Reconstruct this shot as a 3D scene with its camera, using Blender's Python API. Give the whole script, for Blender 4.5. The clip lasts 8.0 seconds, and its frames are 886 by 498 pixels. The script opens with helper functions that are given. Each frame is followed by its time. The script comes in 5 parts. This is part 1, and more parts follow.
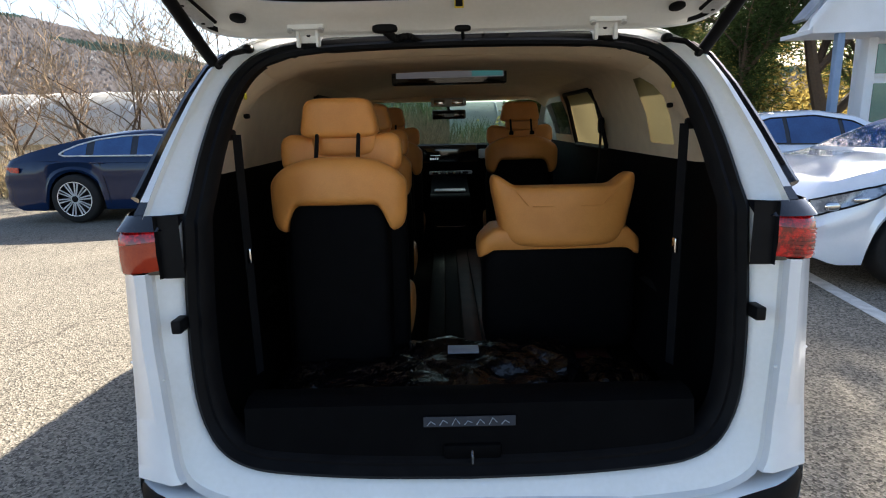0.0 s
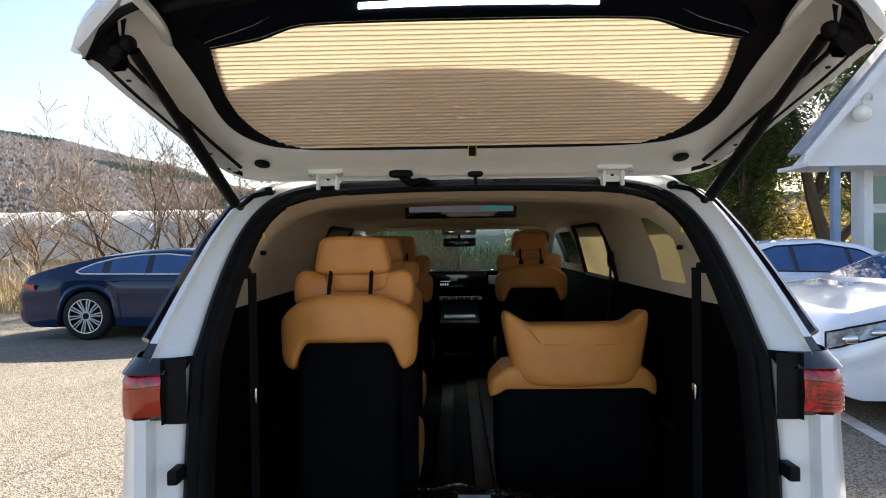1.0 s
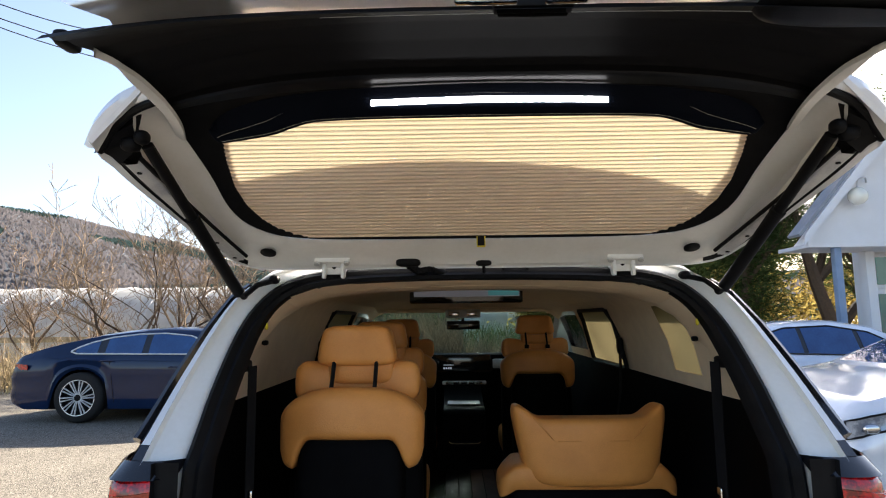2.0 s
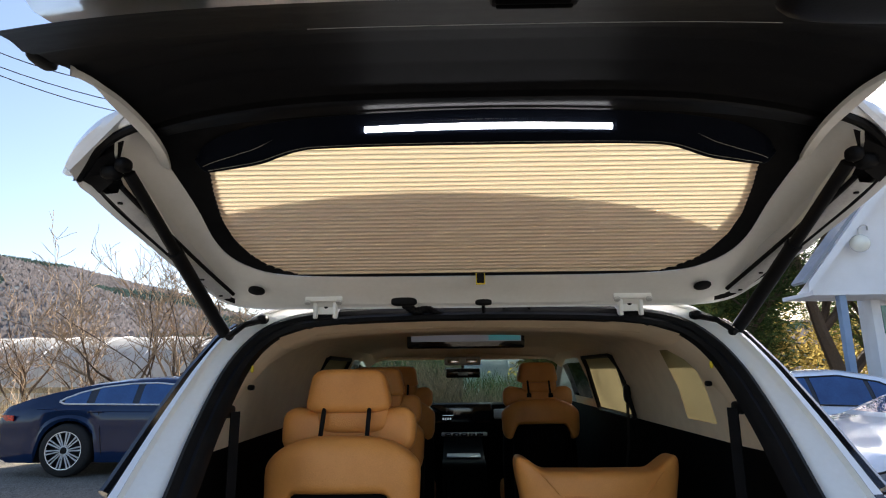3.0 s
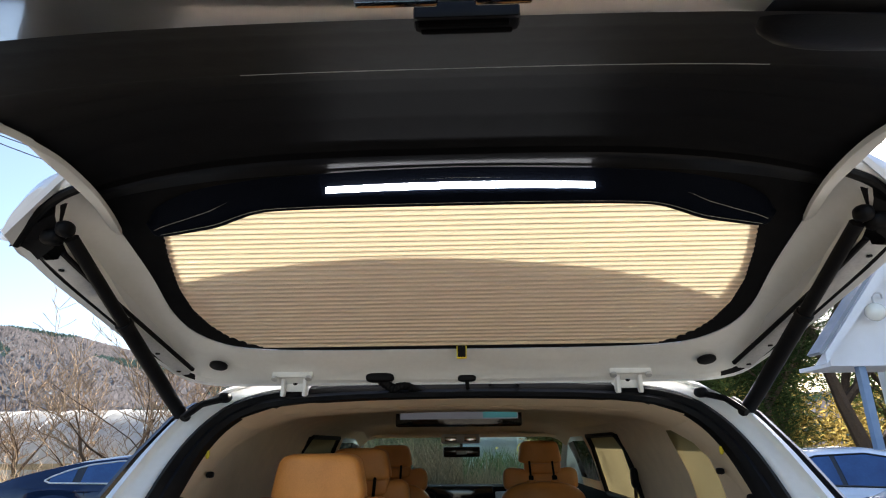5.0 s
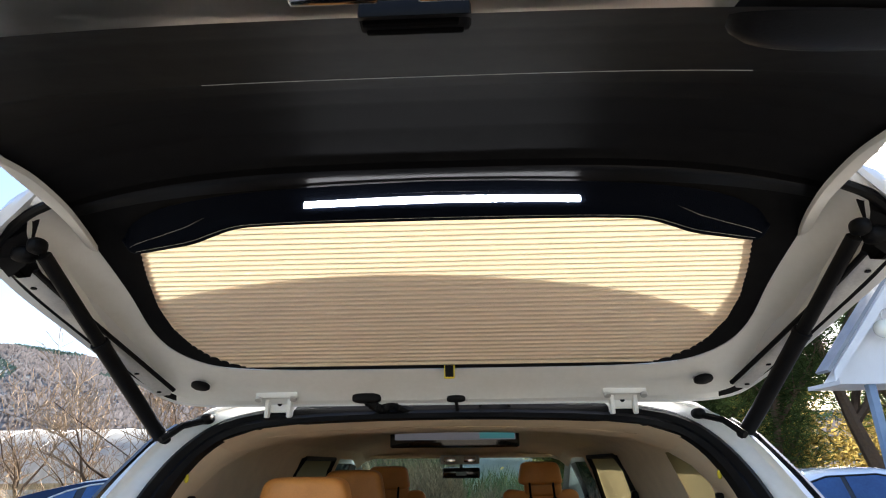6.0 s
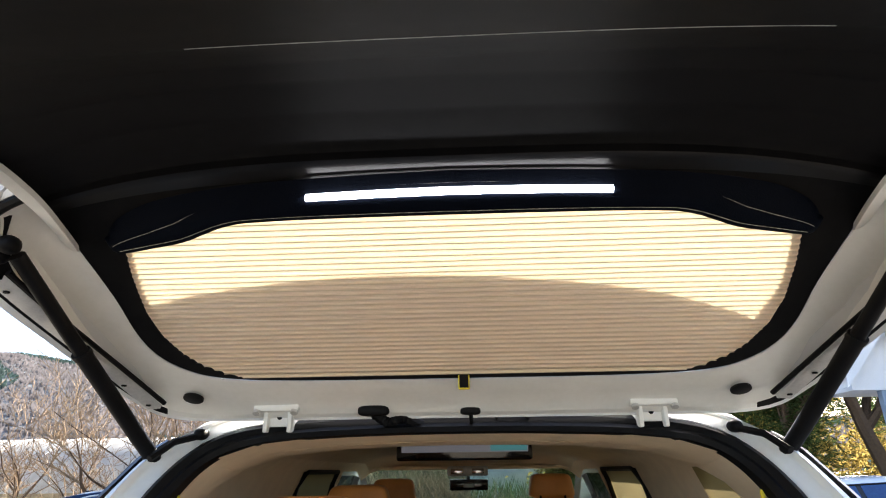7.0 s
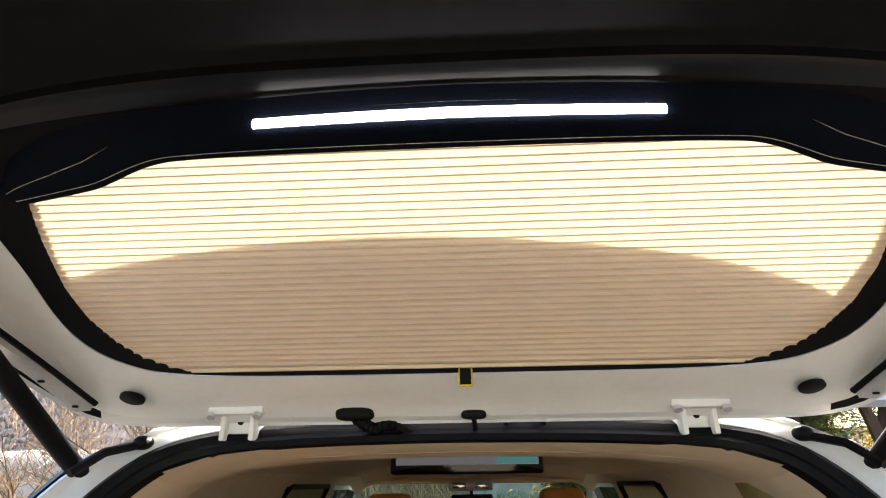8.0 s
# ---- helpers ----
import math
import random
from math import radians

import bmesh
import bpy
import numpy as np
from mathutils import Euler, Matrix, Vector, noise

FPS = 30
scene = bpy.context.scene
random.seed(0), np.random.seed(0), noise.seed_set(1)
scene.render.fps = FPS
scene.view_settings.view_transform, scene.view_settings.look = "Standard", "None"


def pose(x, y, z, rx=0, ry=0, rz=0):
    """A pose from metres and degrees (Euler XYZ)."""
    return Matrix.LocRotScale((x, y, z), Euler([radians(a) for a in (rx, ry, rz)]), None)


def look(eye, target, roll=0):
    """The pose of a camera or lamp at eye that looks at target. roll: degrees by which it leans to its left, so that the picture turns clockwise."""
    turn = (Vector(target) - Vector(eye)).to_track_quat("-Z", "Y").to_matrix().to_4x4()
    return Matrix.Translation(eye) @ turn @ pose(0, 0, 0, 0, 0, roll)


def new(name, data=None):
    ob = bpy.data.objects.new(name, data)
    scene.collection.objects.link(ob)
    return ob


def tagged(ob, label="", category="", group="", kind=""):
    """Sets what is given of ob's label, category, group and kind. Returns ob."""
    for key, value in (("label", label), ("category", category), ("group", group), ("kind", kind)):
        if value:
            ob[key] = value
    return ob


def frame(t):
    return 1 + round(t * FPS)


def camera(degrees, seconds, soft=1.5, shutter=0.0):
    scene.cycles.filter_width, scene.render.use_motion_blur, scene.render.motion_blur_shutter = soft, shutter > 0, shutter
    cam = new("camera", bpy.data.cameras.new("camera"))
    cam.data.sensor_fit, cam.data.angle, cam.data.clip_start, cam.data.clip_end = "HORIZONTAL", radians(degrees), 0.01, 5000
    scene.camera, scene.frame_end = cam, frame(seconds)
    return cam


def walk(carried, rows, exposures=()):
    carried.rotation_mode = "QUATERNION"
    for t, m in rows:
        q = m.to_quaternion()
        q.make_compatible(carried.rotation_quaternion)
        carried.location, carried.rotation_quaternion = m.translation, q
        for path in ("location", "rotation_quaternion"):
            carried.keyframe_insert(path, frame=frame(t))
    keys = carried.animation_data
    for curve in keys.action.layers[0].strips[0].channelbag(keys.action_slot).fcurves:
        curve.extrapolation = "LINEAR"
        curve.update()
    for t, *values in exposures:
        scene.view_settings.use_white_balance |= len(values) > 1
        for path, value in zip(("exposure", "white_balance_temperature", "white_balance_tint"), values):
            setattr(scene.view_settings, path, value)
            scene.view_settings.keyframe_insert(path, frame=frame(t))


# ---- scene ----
cam = camera(75.2, 8.0, soft=1.1)
PATH = [
    (0, (-0.048, -0.026, 1.366), (-0.063, 1.927, 0.937), -1.5),
    (0.5, (-0.045, -0.004, 1.393), (-0.076, 1.989, 1.237), -1.1),
    (1, (-0.059, -0.005, 1.437), (-0.095, 1.994, 1.411), -0.8),
    (1.5, (-0.069, -0.008, 1.469), (-0.112, 1.987, 1.599), -0.7),
    (2, (-0.083, 0.033, 1.481), (-0.118, 2.018, 1.722), -0.6),
    (3.5, (-0.069, 0.167, 1.447), (-0.103, 2.107, 1.93), -0.5),
    (4, (-0.057, 0.209, 1.45), (-0.102, 2.133, 1.996), -0.5),
    (4.5, (-0.031, 0.236, 1.469), (-0.083, 2.144, 2.068), -0.5),
    (6, (0.054, 0.29, 1.494), (-0.021, 2.162, 2.193), -0.5),
    (6.5, (0.042, 0.337, 1.502), (-0.042, 2.205, 2.212), -0.5),
    (7, (0.021, 0.409, 1.52), (-0.06, 2.273, 2.241), -0.7),
    (7.5, (0.006, 0.508, 1.532), (-0.081, 2.365, 2.269), -0.6),
    (8, (0.02, 0.699, 1.531), (-0.07, 2.549, 2.286), -0.6),
]
walk(cam, [(t, look(eye, target, roll)) for t, eye, target, roll in PATH], [(0, 2.15, 6700, 12), (1.5, 2.18, 6800, 14), (3.5, 1.98, 6500, 14), (4.5, 2.13, 6450, 13), (6.5, 2.57, 6500, 13), (8, 2.87, 7100, 15)])

# ---- world and sun ----
SUN_AZ, SUN_EL = radians(28.0), radians(32.0)   # from +y towards +x
world = bpy.data.worlds.new("sky")
world.use_nodes = True
scene.world = world
wn = world.node_tree.nodes
sky = wn.new("ShaderNodeTexSky")
sky.sky_type, sky.sun_disc = "NISHITA", False
sky.sun_elevation, sky.sun_rotation = SUN_EL, SUN_AZ
sky.dust_density, sky.air_density, sky.ozone_density = 1.5, 1.0, 1.8
wn["Background"].inputs["Strength"].default_value = 0.072
world.node_tree.links.new(sky.outputs[0], wn["Background"].inputs["Color"])
sun = new("sun", bpy.data.lights.new("sun", "SUN"))
sun.data.energy, sun.data.angle, sun.data.color = 5.0, radians(0.6), (1.0, 0.93, 0.80)
to_sun = Vector((math.sin(SUN_AZ) * math.cos(SUN_EL), math.cos(SUN_AZ) * math.cos(SUN_EL), math.sin(SUN_EL)))
sun.matrix_world = look((0, 0, 30), Vector((0, 0, 30)) - to_sun)


# ---- materials ----
def material(name, base, rough=0.5, metal=0.0, second=None, scale=8.0, bump=0.0, fine=0.0, coat=0.0, mix=0.5, island=0.0, spec=0.5):
    """Two-scale noise colour on a principled surface; second: the other colour of the patches; bump: relief of the fine grain."""
    m = bpy.data.materials.new(name)
    m.use_nodes = True
    n, l = m.node_tree.nodes, m.node_tree.links
    p = n["Principled BSDF"]
    p.inputs["Roughness"].default_value, p.inputs["Metallic"].default_value = rough, metal
    p.inputs["Coat Weight"].default_value = coat
    p.inputs["Specular IOR Level"].default_value = spec
    p.inputs["Coat Roughness"].default_value = 0.05
    co = n.new("ShaderNodeTexCoord")
    a, b = n.new("ShaderNodeTexNoise"), n.new("ShaderNodeTexNoise")
    a.inputs["Scale"].default_value, a.inputs["Detail"].default_value = scale, 4
    b.inputs["Scale"].default_value, b.inputs["Detail"].default_value = (fine or scale * 14), 3
    l.new(co.outputs["Object"], a.inputs["Vector"])
    l.new(co.outputs["Object"], b.inputs["Vector"])
    add = n.new("ShaderNodeMath")
    add.operation = "MULTIPLY_ADD"
    l.new(b.outputs["Fac"], add.inputs[0])
    add.inputs[1].default_value = 0.45
    l.new(a.outputs["Fac"], add.inputs[2])
    ramp = n.new("ShaderNodeMapRange")
    ramp.inputs["From Min"].default_value, ramp.inputs["From Max"].default_value = 0.72 - mix * 0.36, 0.72 + mix * 0.36
    l.new(add.outputs[0], ramp.inputs["Value"])
    mc = n.new("ShaderNodeMix")
    mc.data_type = "RGBA"
    mc.inputs[6].default_value = (*base, 1)
    mc.inputs[7].default_value = (*(second or [c * 0.86 for c in base]), 1)
    l.new(ramp.outputs[0], mc.inputs[0])
    out = mc.outputs[2]
    if island:
        g, hs = n.new("ShaderNodeNewGeometry"), n.new("ShaderNodeHueSaturation")
        mr = n.new("ShaderNodeMapRange")
        mr.inputs["To Min"].default_value, mr.inputs["To Max"].default_value = 1 - island, 1 + island
        l.new(g.outputs["Random Per Island"], mr.inputs["Value"])
        l.new(mr.outputs[0], hs.inputs["Value"])
        l.new(out, hs.inputs["Color"])
        out = hs.outputs[0]
    l.new(out, p.inputs["Base Color"])
    rr = n.new("ShaderNodeMapRange")
    rr.inputs["To Min"].default_value, rr.inputs["To Max"].default_value = rough * 0.88, min(1, rough * 1.12)
    l.new(a.outputs["Fac"], rr.inputs["Value"])
    l.new(rr.outputs[0], p.inputs["Roughness"])
    if bump:
        bn = n.new("ShaderNodeBump")
        bn.inputs["Strength"].default_value, bn.inputs["Distance"].default_value = min(1, bump * 4), bump * 0.02
        l.new(b.outputs["Fac"], bn.inputs["Height"])
        l.new(bn.outputs[0], p.inputs["Normal"])
    return m


def translucent(name, col, share=0.6, grain=420, through_col=None, island=0.0):
    """Thin stuff that lets light through; through_col: its colour against the light; island: how far loose pieces differ."""
    m = bpy.data.materials.new(name)
    m.use_nodes = True
    n, l = m.node_tree.nodes, m.node_tree.links
    d, tr, mx = n.new("ShaderNodeBsdfDiffuse"), n.new("ShaderNodeBsdfTranslucent"), n.new("ShaderNodeMixShader")
    co, a, mc = n.new("ShaderNodeTexCoord"), n.new("ShaderNodeTexNoise"), n.new("ShaderNodeMix")
    a.inputs["Scale"].default_value, a.inputs["Detail"].default_value = grain, 3
    mc.data_type = "RGBA"
    mc.inputs[6].default_value, mc.inputs[7].default_value = (*col, 1), (*[c * (0.84 if grain > 100 else 0.55) for c in col], 1)
    l.new(co.outputs["Object"], a.inputs["Vector"])
    l.new(a.outputs["Fac"], mc.inputs[0])
    l.new(mc.outputs[2], d.inputs[0])
    out = mc.outputs[2]
    if island:
        g, hs, mr = n.new("ShaderNodeNewGeometry"), n.new("ShaderNodeHueSaturation"), n.new("ShaderNodeMapRange")
        mr.inputs["To Min"].default_value, mr.inputs["To Max"].default_value = 1 - island, 1 + island
        l.new(g.outputs["Random Per Island"], mr.inputs["Value"])
        l.new(mr.outputs[0], hs.inputs["Value"])
        l.new(out, hs.inputs["Color"])
        out = hs.outputs[0]
        l.new(out, d.inputs[0])
    if through_col:
        tr.inputs[0].default_value = (*through_col, 1)
    else:
        l.new(out, tr.inputs[0])
    mx.inputs[0].default_value = share
    l.new(d.outputs[0], mx.inputs[1])
    l.new(tr.outputs[0], mx.inputs[2])
    l.new(mx.outputs[0], n["Material Output"].inputs[0])
    return m


def clear_glass(name, tint, rough=0.0):
    m = bpy.data.materials.new(name)
    m.use_nodes = True
    p = m.node_tree.nodes["Principled BSDF"]
    p.inputs["Base Color"].default_value = (*tint, 1)
    p.inputs["Transmission Weight"].default_value = 1
    p.inputs["Roughness"].default_value = rough
    p.inputs["IOR"].default_value = 1.03
    return m


def glow(name, col, strength):
    m = bpy.data.materials.new(name)
    m.use_nodes = True
    p = m.node_tree.nodes["Principled BSDF"]
    p.inputs["Base Color"].default_value = (*col, 1)
    p.inputs["Emission Color"].default_value = (*col, 1)
    p.inputs["Emission Strength"].default_value = strength
    return m


def asphalt():
    """Worn asphalt: stones of many greys in a tan binder, larger worn patches, a few dark cracks."""
    m = material("worn_asphalt", (0.200, 0.181, 0.148), 0.92, 0, (0.142, 0.129, 0.107), 0.9, 0.0, fine=30, mix=0.8, spec=0.15)
    n, l = m.node_tree.nodes, m.node_tree.links
    p = n["Principled BSDF"]
    co, v, c = n.new("ShaderNodeTexCoord"), n.new("ShaderNodeTexVoronoi"), n.new("ShaderNodeTexVoronoi")
    v.inputs["Scale"].default_value = 95
    c.feature, c.inputs["Scale"].default_value = "DISTANCE_TO_EDGE", 0.22
    wob, mixv = n.new("ShaderNodeTexNoise"), n.new("ShaderNodeMix")
    wob.inputs["Scale"].default_value, wob.inputs["Detail"].default_value = 1.6, 6
    mixv.data_type = "VECTOR"
    mixv.inputs[0].default_value = 0.55
    l.new(co.outputs["Object"], v.inputs["Vector"])
    l.new(co.outputs["Object"], wob.inputs["Vector"])
    l.new(co.outputs["Object"], mixv.inputs[4])
    l.new(wob.outputs["Color"], mixv.inputs[5])
    l.new(mixv.outputs[1], c.inputs["Vector"])
    hs, mr, mul, cr = n.new("ShaderNodeHueSaturation"), n.new("ShaderNodeMapRange"), n.new("ShaderNodeMath"), n.new("ShaderNodeMapRange")
    sep = n.new("ShaderNodeSeparateColor")
    l.new(v.outputs["Color"], sep.inputs[0])
    l.new(sep.outputs[0], mr.inputs["Value"])
    mr.inputs["To Min"].default_value, mr.inputs["To Max"].default_value = 0.35, 1.65
    cr.inputs["From Max"].default_value, cr.inputs["To Min"].default_value = 0.0022, 0.55
    l.new(c.outputs["Distance"], cr.inputs["Value"])
    mul.operation = "MULTIPLY"
    l.new(mr.outputs[0], mul.inputs[0])
    l.new(cr.outputs[0], mul.inputs[1])
    old = p.inputs["Base Color"].links[0].from_socket
    l.new(old, hs.inputs["Color"])
    l.new(mul.outputs[0], hs.inputs["Value"])
    l.new(hs.outputs[0], p.inputs["Base Color"])
    bn = n.new("ShaderNodeBump")
    bn.inputs["Strength"].default_value, bn.inputs["Distance"].default_value = 0.8, 0.006
    l.new(v.outputs["Distance"], bn.inputs["Height"])
    l.new(bn.outputs[0], p.inputs["Normal"])
    return m


WHITE = material("white_car_paint", (0.78, 0.79, 0.80), 0.22, 0.0, (0.74, 0.75, 0.77), 3, 0.0, coat=0.6)
JAMB = material("white_primer_paint", (0.84, 0.84, 0.83), 0.38, 0.0, (0.78, 0.78, 0.76), 5, 0.01, coat=0.15)
RUBBER = material("black_rubber", (0.005, 0.005, 0.006), 0.5, 0, (0.008, 0.008, 0.009), 20, 0.04, spec=0.10)
BLACKGLOSS = material("gloss_black_trim", (0.006, 0.006, 0.007), 0.12, 0, (0.01, 0.01, 0.012), 6, coat=0.6)
PLASTIC = material("dark_grained_plastic", (0.0088, 0.0089, 0.0100), 0.62, 0, (0.0115, 0.0116, 0.0128), 30, 0.02, fine=900, spec=0.04)
LIPGLOSS = material("satin_black_plastic", (0.006, 0.006, 0.007), 0.30, 0, (0.008, 0.008, 0.009), 30, spec=0.22)
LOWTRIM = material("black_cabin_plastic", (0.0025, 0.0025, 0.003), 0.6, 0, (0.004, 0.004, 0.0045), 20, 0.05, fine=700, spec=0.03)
LINER = material("beige_woven_headliner", (0.80, 0.665, 0.49), 0.95, 0, (0.74, 0.61, 0.45), 14, 0.06, fine=800, spec=0.1)
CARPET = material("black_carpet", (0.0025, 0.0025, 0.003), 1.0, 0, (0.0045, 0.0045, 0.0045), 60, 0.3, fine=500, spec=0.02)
TAN = material("tan_leather", (0.72, 0.30, 0.075), 0.44, 0, (0.60, 0.235, 0.056), 7, 0.10, fine=260, spec=0.35)
BLACKLEATHER = material("black_leather", (0.0018, 0.0032, 0.0075), 0.65, 0, (0.0028, 0.0045, 0.0095), 9, 0.10, fine=320, spec=0.04)
STITCH = material("pale_stitching", (0.50, 0.48, 0.43), 0.8, 0, (0.2, 0.19, 0.17), 90)
CHROME = material("bright_metal", (0.7, 0.7, 0.7), 0.15, 1.0, (0.6, 0.6, 0.6), 12)
STEEL = material("painted_grey_metal", (0.62, 0.62, 0.62), 0.4, 0.2, (0.46, 0.46, 0.47), 12, 0.02)
BLIND = translucent("cream_pleated_fabric", (0.86, 0.70, 0.56), 0.125, through_col=(0.78, 0.75, 0.57))
# fold strips coloured darker than the blind to deepen the crease shade
BLINDFOLD = translucent("crease_strip_fabric", (0.74, 0.61, 0.46), 0.11, through_col=(0.58, 0.57, 0.43))
# cream cloth darkened in colour for the light the tinted panes would hold back
BLINDSIDE = translucent("dimmed_side_blind_fabric", (0.37, 0.315, 0.17), 0.20)
GLASS = clear_glass("clear_glass", (0.93, 0.97, 0.96))
TINTED = clear_glass("tinted_glass", (0.10, 0.12, 0.12))
WINDSCREEN = clear_glass("windscreen_glass", (0.105, 0.215, 0.20))
LED = glow("white_led", (0.93, 0.97, 1.0), 3.4)
# red raised for sun shining through the right lamp; left lens stays duller
REDLENS = material("sun_brightened_red_lens", (0.62, 0.005, 0.006), 0.12, 0, (0.16, 0.003, 0.005), 40, 0.05, fine=160, coat=0.5, mix=0.3)
AMBER = material("amber_red_lens", (0.40, 0.040, 0.012), 0.14, 0, (0.30, 0.022, 0.009), 14, coat=0.4)
REFLECTOR = material("red_reflector", (0.65, 0.01, 0.01), 0.2, 0, (0.5, 0.01, 0.01), 60, 0.05, coat=1)
YELLOW = material("yellow_plastic_clip", (0.75, 0.6, 0.03), 0.5, 0, (0.7, 0.55, 0.03), 30)
BLUEPAINT = material("dark_blue_car_paint", (0.0032, 0.015, 0.052), 0.06, 0.0, (0.0028, 0.013, 0.045), 4, coat=0.2, spec=0.28)
# blue of the reflected sky is put into the glass's base colour
CARGLASS = material("sky_tinted_car_glass", (0.020, 0.075, 0.21), 0.03, 0, (0.013, 0.050, 0.15), 3, coat=0.5)
HEADLAMP = material("clear_headlamp_cover", (0.30, 0.36, 0.44), 0.06, 0.2, (0.12, 0.15, 0.2), 14, coat=1, mix=0.25)
SILVER = material("white_silver_car_paint", (0.74, 0.78, 0.84), 0.2, 0.1, (0.70, 0.74, 0.80), 4, coat=1)
TYRE = material("tyre_rubber", (0.014, 0.014, 0.014), 0.8, 0, (0.02, 0.02, 0.02), 30, 0.1, spec=0.2)
ALLOY = material("machined_alloy", (0.80, 0.80, 0.80), 0.30, 0.45, (0.6, 0.6, 0.6), 20)
ASPHALT = asphalt()
PAINTLINE = material("white_road_paint", (0.66, 0.66, 0.63), 0.8, 0, (0.45, 0.45, 0.43), 12, 0.2)
BARK = material("grey_brown_bark", (0.10, 0.070, 0.048), 0.95, 0, (0.075, 0.056, 0.042), 30, 0.3, island=0.3, spec=0.1)
TWIG = material("pale_dry_twigs", (0.36, 0.27, 0.18), 0.95, 0, (0.19, 0.135, 0.09), 25, island=0.35, spec=0.1)
STRAW = material("dry_grass", (0.50, 0.40, 0.24), 0.95, 0, (0.30, 0.235, 0.135), 9, island=0.35, spec=0.1)
PINE = translucent("pine_needles", (0.052, 0.082, 0.030), 0.4, 2.0, island=0.5)
GOLDLEAF = translucent("yellow_autumn_leaves", (0.37, 0.28, 0.085), 0.55, 1.2, island=0.6)
GREENERY = translucent("dull_green_leaves", (0.055, 0.095, 0.04), 0.4, 2.0, island=0.5)
# hill colours carry the distance haze: lightened and shifted to blue-grey
HILLSIDE = material("hazed_hillside", (0.205, 0.198, 0.21), 1.0, 0, (0.14, 0.165, 0.17), 0.02, 0.0, fine=0.5, mix=0.7, spec=0)
HILLTREES = translucent("hazed_winter_woods", (0.215, 0.200, 0.205), 0.3, 0.05, island=0.25)
HILLPINES = translucent("hazed_evergreens", (0.075, 0.115, 0.105), 0.2, 0.05, island=0.4)
FILMSHEET = translucent("white_greenhouse_film", (0.64, 0.64, 0.62), 0.4, 2.5)
STUCCO = material("white_render", (0.74, 0.75, 0.77), 0.85, 0, (0.68, 0.69, 0.70), 2, 0.1, fine=60)
BLUESTEEL = material("blue_grey_paint", (0.22, 0.30, 0.42), 0.55, 0, (0.18, 0.26, 0.37), 6)
OPAL = material("opal_glass", (0.80, 0.79, 0.70), 0.2, 0, (0.76, 0.75, 0.66), 5, coat=0.5)
TEAL = material("teal_window_glass", (0.03, 0.14, 0.13), 0.06, 0, (0.04, 0.17, 0.15), 2, coat=1)
ROOFING = material("grey_roof_sheet", (0.26, 0.28, 0.31), 0.6, 0, (0.2, 0.22, 0.25), 4)
CABLE = material("black_cable", (0.015, 0.015, 0.015), 0.6)
POLY = material("crumpled_black_plastic_film", (0.002, 0.002, 0.003), 0.12, 0, (0.003, 0.003, 0.004), 12, 0.5, fine=38, coat=0.0, spec=0.35)
PAPER = material("printed_pale_label", (0.30, 0.34, 0.38), 0.6, 0, (0.24, 0.28, 0.33), 30)
DARKLABEL = material("dark_blue_sticker", (0.010, 0.017, 0.030), 0.5, 0, (0.015, 0.022, 0.036), 30)
SCREENPALE = glow("pale_screen_image", (0.22, 0.23, 0.27), 0.05)
SCREENTEAL = glow("teal_screen_image", (0.05, 0.20, 0.22), 0.10)
SCREENRED = glow("red_screen_image", (0.35, 0.05, 0.04), 0.10)
DASHGLOW = glow("dash_display", (0.25, 0.30, 0.34), 0.25)
INLAY = material("dull_floor_inlay", (0.025, 0.018, 0.015), 0.7, 0, (0.018, 0.014, 0.012), 20, spec=0.1)
REDWOOD = material("dark_red_wood_floor", (0.070, 0.020, 0.014), 0.5, 0, (0.045, 0.014, 0.010), 10, 0.05, spec=0.12)


# ---- mesh helpers ----
def part(name, vf, mat, parent=None, label="", smooth=True):
    """Links verts and faces as one mesh object, under a thing or a part."""
    verts, faces = vf
    used = sorted({i for f in faces for i in f})
    back = {old: k for k, old in enumerate(used)}
    verts, faces = [verts[i] for i in used], [tuple(back[i] for i in f) for f in faces]
    me = bpy.data.meshes.new(name)
    me.from_pydata([tuple(v) for v in verts], [], faces)
    me.materials.append(mat)
    if smooth:
        me.polygons.foreach_set("use_smooth", [True] * len(me.polygons))
        me.set_sharp_from_angle(angle=radians(42))
    me.update()
    ob = new(name, me)
    ob.parent = parent
    if label:
        tagged(ob, label)
    return ob


def thing(name, label, category, at=(0, 0, 0), turn=0, group="", kind=""):
    ob = new(name)
    ob.matrix_world = pose(*at, 0, 0, turn)
    ob.empty_display_size = 0.1
    return tagged(ob, label, category, group, kind)


def join(*pieces):
    verts, faces = [], []
    for v, f in pieces:
        k = len(verts)
        verts += [tuple(p) for p in v]
        faces += [tuple(i + k for i in q) for q in f]
    return verts, faces


def moved(vf, m):
    return [tuple(m @ Vector(v)) for v in vf[0]], vf[1]


def grid(rows, wrap=False, keep=None):
    n = len(rows[0])
    verts = [p for r in rows for p in r]
    faces = []
    for i in range(len(rows) - 1):
        for j in range(n if wrap else n - 1):
            if keep is None or keep(i, j):
                k = (j + 1) % n
                faces.append((i * n + j, i * n + k, (i + 1) * n + k, (i + 1) * n + j))
    return verts, faces


